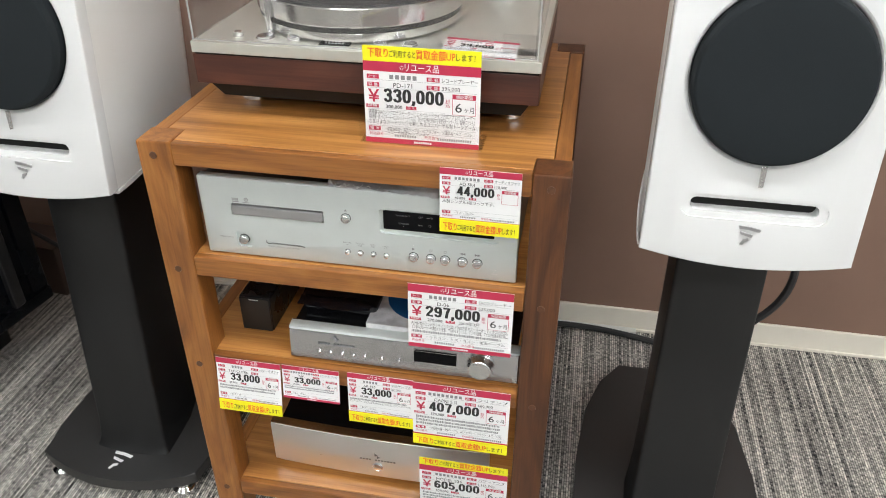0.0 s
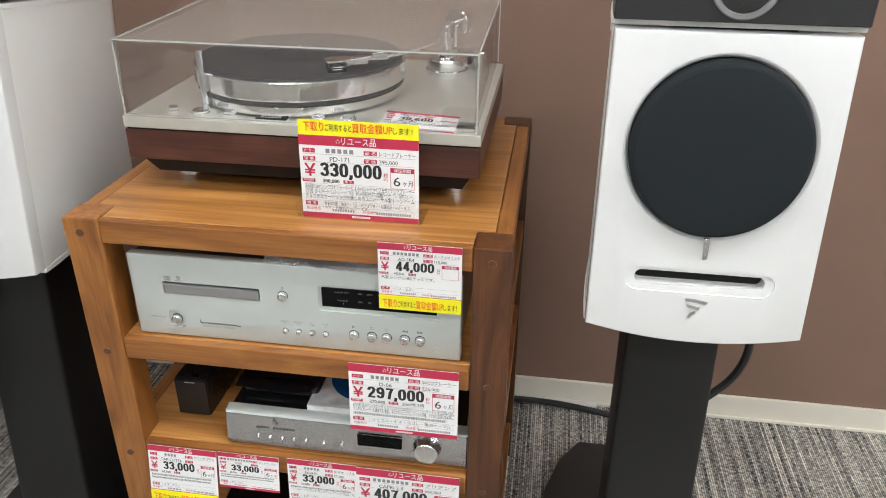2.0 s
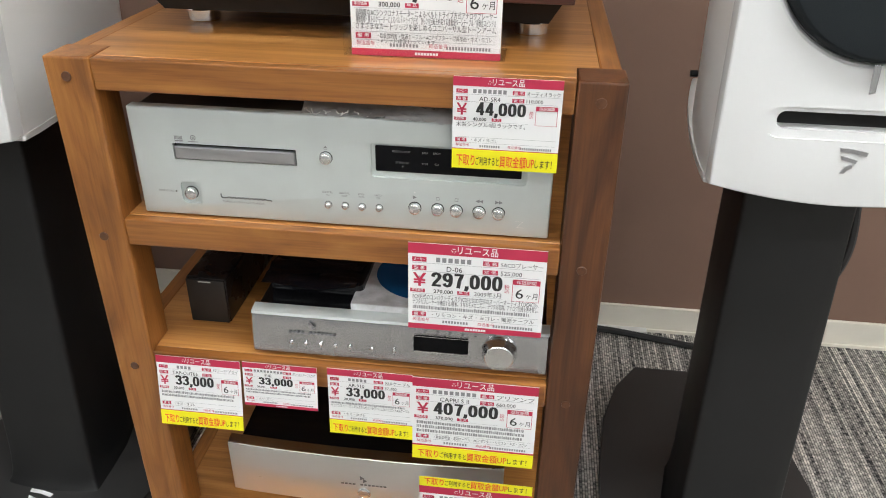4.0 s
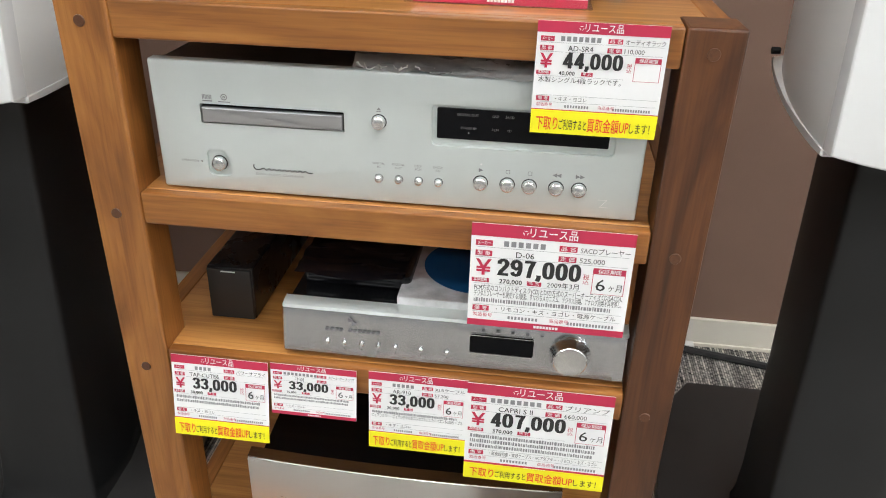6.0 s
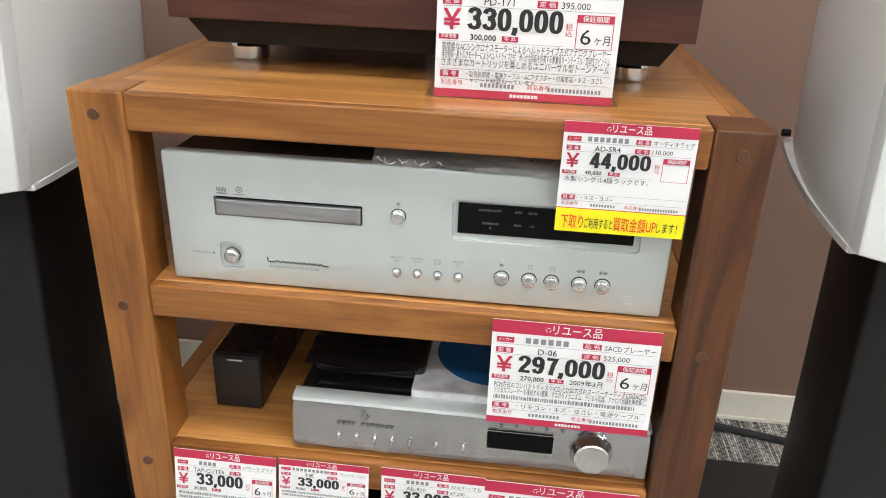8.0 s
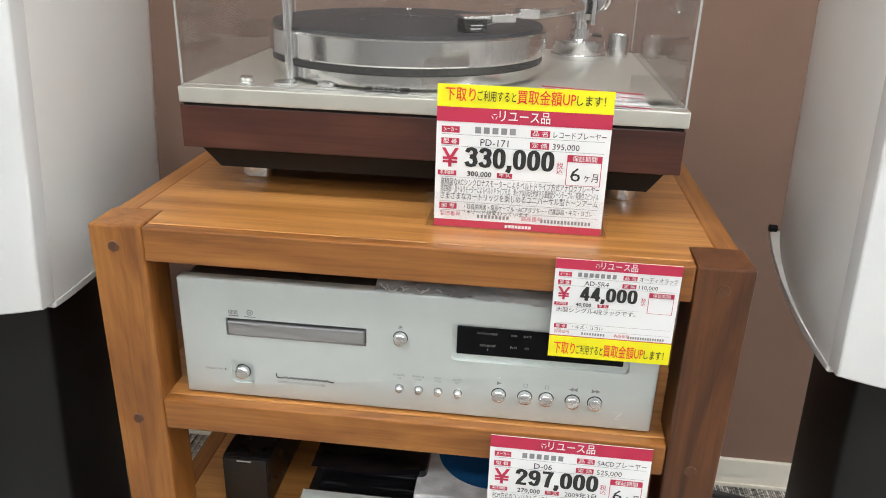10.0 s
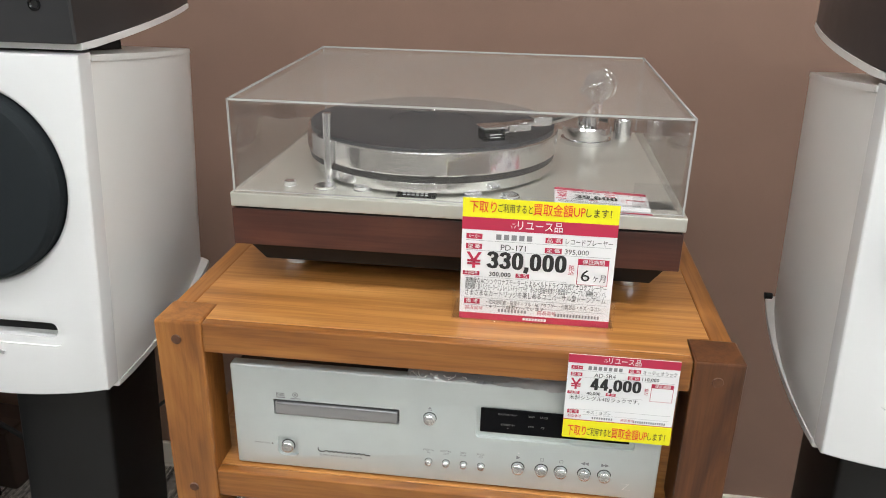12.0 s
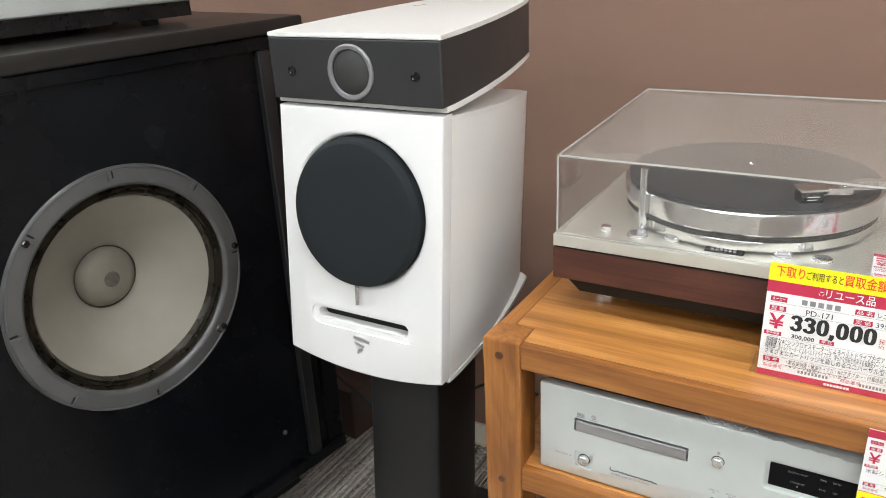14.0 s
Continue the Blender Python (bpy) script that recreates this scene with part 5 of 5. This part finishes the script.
def price_card(x, z_top, w, h, y, price, maker_u, model, item, listed, net, months, lines, remarks, strip="", lean=0.0, year="", item_w=0.30, turn=0.0):
    """A printed card facing -y; u runs across its width, v down from the top of the white card, both in card widths."""
    c = thing("price_card", f"white price card with red bands, {price} in bold black", "price card", (x, y, z_top), (lean, turn, 0), "price cards")
    H = h / w
    sv = H / 0.725
    P = lambda u0, u1, v0, v1, d=0.0004: patch(u0 * w, u1 * w, -v1 * w * sv, -v0 * w * sv, -d)
    ey = -0.0007
    T = lambda s, u, v, hh, uw=0.0, bold=0.0, mid=False: lettering(s, u * w, -v * w * sv, hh * w * sv, uw * w, ey, bold, mid)
    V = 0.725
    sh = 0.105
    part("card", block(0, w, 0, 0.0006, -h, 0), PAPER, c)
    part("header_band", P(0, 1, 0, 0.085), RED, c)
    part("text", T("リユース品", 0.36, 0.066, 0.050, 0.29, 0.006), WHITEINK, c)
    part("recycle_mark", joined(*[facing([(0.333 * w + 0.020 * w * math.cos(a + d), -0.045 * w * sv + 0.020 * w * sv * math.sin(a + d)) for d in (-0.75, 0.75)] + [(0.333 * w + 0.009 * w * math.cos(a), -0.045 * w * sv + 0.009 * w * sv * math.sin(a))], ey, 0.0002) for a in (math.pi / 2, math.pi * 7 / 6, -math.pi / 6)]), WHITEINK, c)
    part("footer_band", P(0, 1, V - 0.046, V), RED, c)
    part("footer_mark", joined(*[P(0.43 + 0.020 * k, 0.446 + 0.020 * k, V - 0.032, V - 0.014, 0.0007) for k in range(8)]), WHITEINK, c)
    labels = [(0.03, 0.135, 0.112, 0.150), (0.03, 0.135, 0.182, 0.220), (0.545, 0.655, 0.112, 0.150), (0.545, 0.655, 0.182, 0.220), (0.015, 0.125, 0.376, 0.406), (0.365, 0.455, 0.376, 0.406), (0.03, 0.135, 0.575, 0.613)]
    for (a, b, v0, v1), word in zip(labels, ("メーカー", "型 番", "品 名", "定 価", "本体価格", "年 式", "備 考")):
        tag = part("red_label", P(a, b, v0, v1), RED, c)
        part("text", T(word, a + 0.012, v1 - 0.009, 0.022, b - a - 0.024, 0.003), WHITEINK, tag)
    part("ruled_line", joined(P(0.03, 0.97, 0.1585, 0.1605), P(0.03, 0.97, 0.2275, 0.2295), P(0.03, 0.70, 0.4145, 0.4160), P(0.03, 0.97, 0.566, 0.568), P(0.03, 0.97, 0.620, 0.622)), GREYINK, c)
    n = max(3, int((maker_u[1] - maker_u[0]) / 0.042))
    part("maker_print", joined(*[P(maker_u[0] + (maker_u[1] - maker_u[0]) * (k + 0.1) / n, maker_u[0] + (maker_u[1] - maker_u[0]) * (k + 0.78) / n, 0.110, 0.147) for k in range(n)]), GREYINK, c)
    part("text", T(model, 0.34, 0.218, 0.040, mid=True), INK, c)
    part("text", T(item, 0.675, 0.148, 0.032, item_w), INK, c)
    if listed:
        part("text", T(listed, 0.675, 0.217, 0.034), INK, c)
    part("yen_sign", T("¥", 0.035, 0.352, 0.105, 0.10, 0.014), RED, c)
    part("price", digits(price, (0.172 if len(price) > 6 else 0.215) * w, -0.350 * w * sv, 0.121 * w * sv, (0.520 if len(price) > 6 else 0.460) * w, ey), INK, c, f"bold black price {price}")
    part("text", T("税", 0.707, 0.325, 0.028), RED, c)
    part("text", T("込", 0.707, 0.358, 0.028), RED, c)
    part("text", T(net, 0.19, 0.404, 0.030, 0.0, 0.02), INK, c)
    if year:
        part("text", T(year, 0.49, 0.404, 0.032), INK, c)
    part("month_box", joined(P(0.765, 0.965, 0.243, 0.285), P(0.765, 0.769, 0.285, 0.425), P(0.961, 0.965, 0.285, 0.425), P(0.769, 0.961, 0.422, 0.425)), RED, c)
    part("text", T("保証期間", 0.795, 0.276, 0.024, 0.14, 0.004), WHITEINK, c)
    if months:
        part("text", T("6", 0.79, 0.398, 0.080, 0.058), INK, c)
        part("text", T("ヶ月", 0.868, 0.394, 0.040, 0.082), INK, c)
    v = 0.462
    for ln in lines:
        if ln:
            part("text", T(ln, 0.035, v, 0.034, 0.93 if len(ln) > 24 else 0.0), INK, c)
        else:
            rnd = random.Random(int(v * 1000) + len(model))
            bars, u = [], 0.035
            while u < 0.90:
                d = rnd.uniform(0.006, 0.017)
                bars.append(P(u, u + d, v - rnd.uniform(0.022, 0.030), v + 0.001))
                u += d + rnd.uniform(0.004, 0.007)
            part("small_print", joined(*bars), GREYINK, c)
        v += 0.043
    part("text", T(remarks, 0.18, 0.606, 0.026, 0.76 if len(remarks) > 14 else 0.0), INK, c)
    if len(price) > 6 and strip == "top" and lean:
        part("text", T("・※リード線変わっています", 0.18, 0.636, 0.022), INK, c)
    part("serial_print", joined(*[P(0.26 + k * 0.022, 0.274 + k * 0.022, 0.640, 0.662) for k in range(9)]), GREYINK, c)
    part("serial_print", joined(*[P(0.64 + k * 0.020, 0.653 + k * 0.020, 0.645, 0.667) for k in range(15)]), GREYINK, c)
    part("text", T("製造番号", 0.035, 0.654, 0.022), RED, c)
    part("text", T("商品番号", 0.525, 0.659, 0.022), RED, c)
    if strip:
        z1 = (0.0190 if h > 0.106 else 0.0155) if strip == "top" else -h
        z0 = 0.0 if strip == "top" else z1 - 0.0158
        st = part("yellow_strip", block(0, w, -0.0008, -0.0002, z0, z1 + (0.004 if strip == "bottom" else 0)) if strip == "bottom" else block(0, w, -0.0002, 0.0004, z0 - 0.004, z1), YELLOW, c)
        part("strip_back", block(0.0002, w - 0.0002, 0.0005, 0.0008, z0 - 0.003, z1 - 0.0002) if strip == "top" else block(0.0002, w - 0.0002, -0.0001, 0.0003, z0 + 0.0002, z1), PAPER, st)
        zz = z0 + (0.0062 if strip == "top" and h > 0.106 else 0.0042)
        yy = -0.0013 if strip == "bottom" else -0.0008
        for s, u, uw, hh, mt, bo in (("下取り", 0.045, 0.175, 0.056, BOLDRED, 0.009), ("ご利用すると", 0.23, 0.22, 0.040, INK, 0.006), ("買取金額UP", 0.455, 0.33, 0.054, BOLDRED, 0.007), ("します！", 0.79, 0.16, 0.040, INK, 0.006)):
            part("text", lettering(s, u * w, zz + (0 if hh > 0.05 else 0.0006), 0.0088 if hh > 0.05 else 0.0066, uw * w, yy, bo), mt, st)
    return c


FLAW = "・キズ・ヨゴレ"
price_card(0.1200, 0.7405, 0.1015, 0.0750, -0.004, "44,000", (0.18, 0.50), "AD-SR4", "オーディオラック", "110,000", "40,000", False,
           ["木製シングル4段ラックです。"], FLAW, "bottom")
price_card(0.0760, 0.5625, 0.1450, 0.1045, -0.0045, "297,000", (0.20, 0.47), "D-06", "SACDプレーヤー", "525,000", "270,000", True,
           ["PCM方式のコンパクトディスク(CD)とDSD方式のスーパーオーディオCD(SACD)、", "デジタルプレーヤーを構成する3要素、すなわちメカニズム、デジタル回路、アナログ回路を再考察し、", ""],
           "・リモコン・キズ・ヨゴレ・電源ケーブル", year="2009年3月", lean=-3.0)
price_card(-0.2325, 0.3830, 0.1045, 0.0785, -0.0040, "33,000", (0.24, 0.42), "TAP-CUTE6", "パワーサプライ", "", "30,000", True, ["", ""], FLAW, "bottom", lean=-10.0)
price_card(-0.1250, 0.3845, 0.0905, 0.0590, -0.0045, "33,000", (0.15, 0.55), "不明", "スピーカーケーブルペア", "", "30,000", True, ["", ""], FLAW, lean=-8.0)
price_card(-0.0220, 0.3860, 0.1015, 0.0775, -0.0040, "33,000", (0.24, 0.47), "AR-910", "XLRケーブル", "57,200", "30,000", True,
           ["", "ピュアシルバー・ピュアシグナルをコンセプトにしたハイエンドXLRケーブル"], FLAW, "bottom", lean=-4.0)
price_card(0.0795, 0.3860, 0.1455, 0.1035, -0.0062, "407,000", (0.16, 0.52), "CAPRI S II", "プリアンプ", "660,000", "370,000", True,
           ["", "", ""], "・取扱説明書・電源ケーブル・ACアダプター・リモコン・キズ・ヨゴレ", "bottom", lean=-3.0)
price_card(0.0865, 0.2110, 0.1420, 0.1045, -0.0040, "605,000", (0.18, 0.53), "MODEL 535", "パワーアンプ", "1,155,000", "550,000", True,
           ["", "", ""], FLAW, "top")
price_card(0.0115, 0.8468, 0.1480, 0.1070, 0.058, "330,000", (0.22, 0.47), "PD-171", "レコードプレーヤー", "395,000", "300,000", True,
           ["高精度なACシンクロナスモーターによるベルトドライブ方式アナログプレーヤー", "精密制御・高トルクモーターによるベルトドライブ方式　滑らかな回転を約束する重量級ターンテーブル／高剛性スピンドル", "さまざまなカートリッジを楽しめるユニバーサル型トーンアーム"],
           "・取扱説明書・電源ケーブル・ACアダプター・付属部品・キズ・ヨゴレ", "top", lean=-2.0)
holder = thing("card_holder", "clear acrylic card holder standing on the rack top", "card holder")
part("front_sheet", block(0.004, 0.164, 0.0510, 0.0525, 0.7392, 0.772), ACRYLIC, holder).visible_shadow = False
part("foot_sheet", block(0.004, 0.164, 0.0530, 0.100, 0.7392, 0.7405), ACRYLIC, holder).visible_shadow = False
price_card(0.100, 0.8500, 0.096, 0.0640, 0.160, "39,600", (0.2, 0.5), "", "レコード", "", "36,000", False, ["", ""], FLAW, lean=-88.5, turn=2.0)
stand2 = thing("card_holder", "small clear acrylic card holder standing on the turntable", "card holder")
part("back_sheet", moved(block(-0.022, 0.022, -0.001, 0.001, 0, 0.026, 0.0005), pose(0.200, 0.118, 0.8447, -12, 0, 0)), THINCLEAR, stand2)
part("foot_sheet", moved(block(-0.022, 0.022, 0.001, 0.025, 0, 0.0015, 0.0003), pose(0.200, 0.118, 0.8447, 0, 0, 0)), THINCLEAR, stand2)
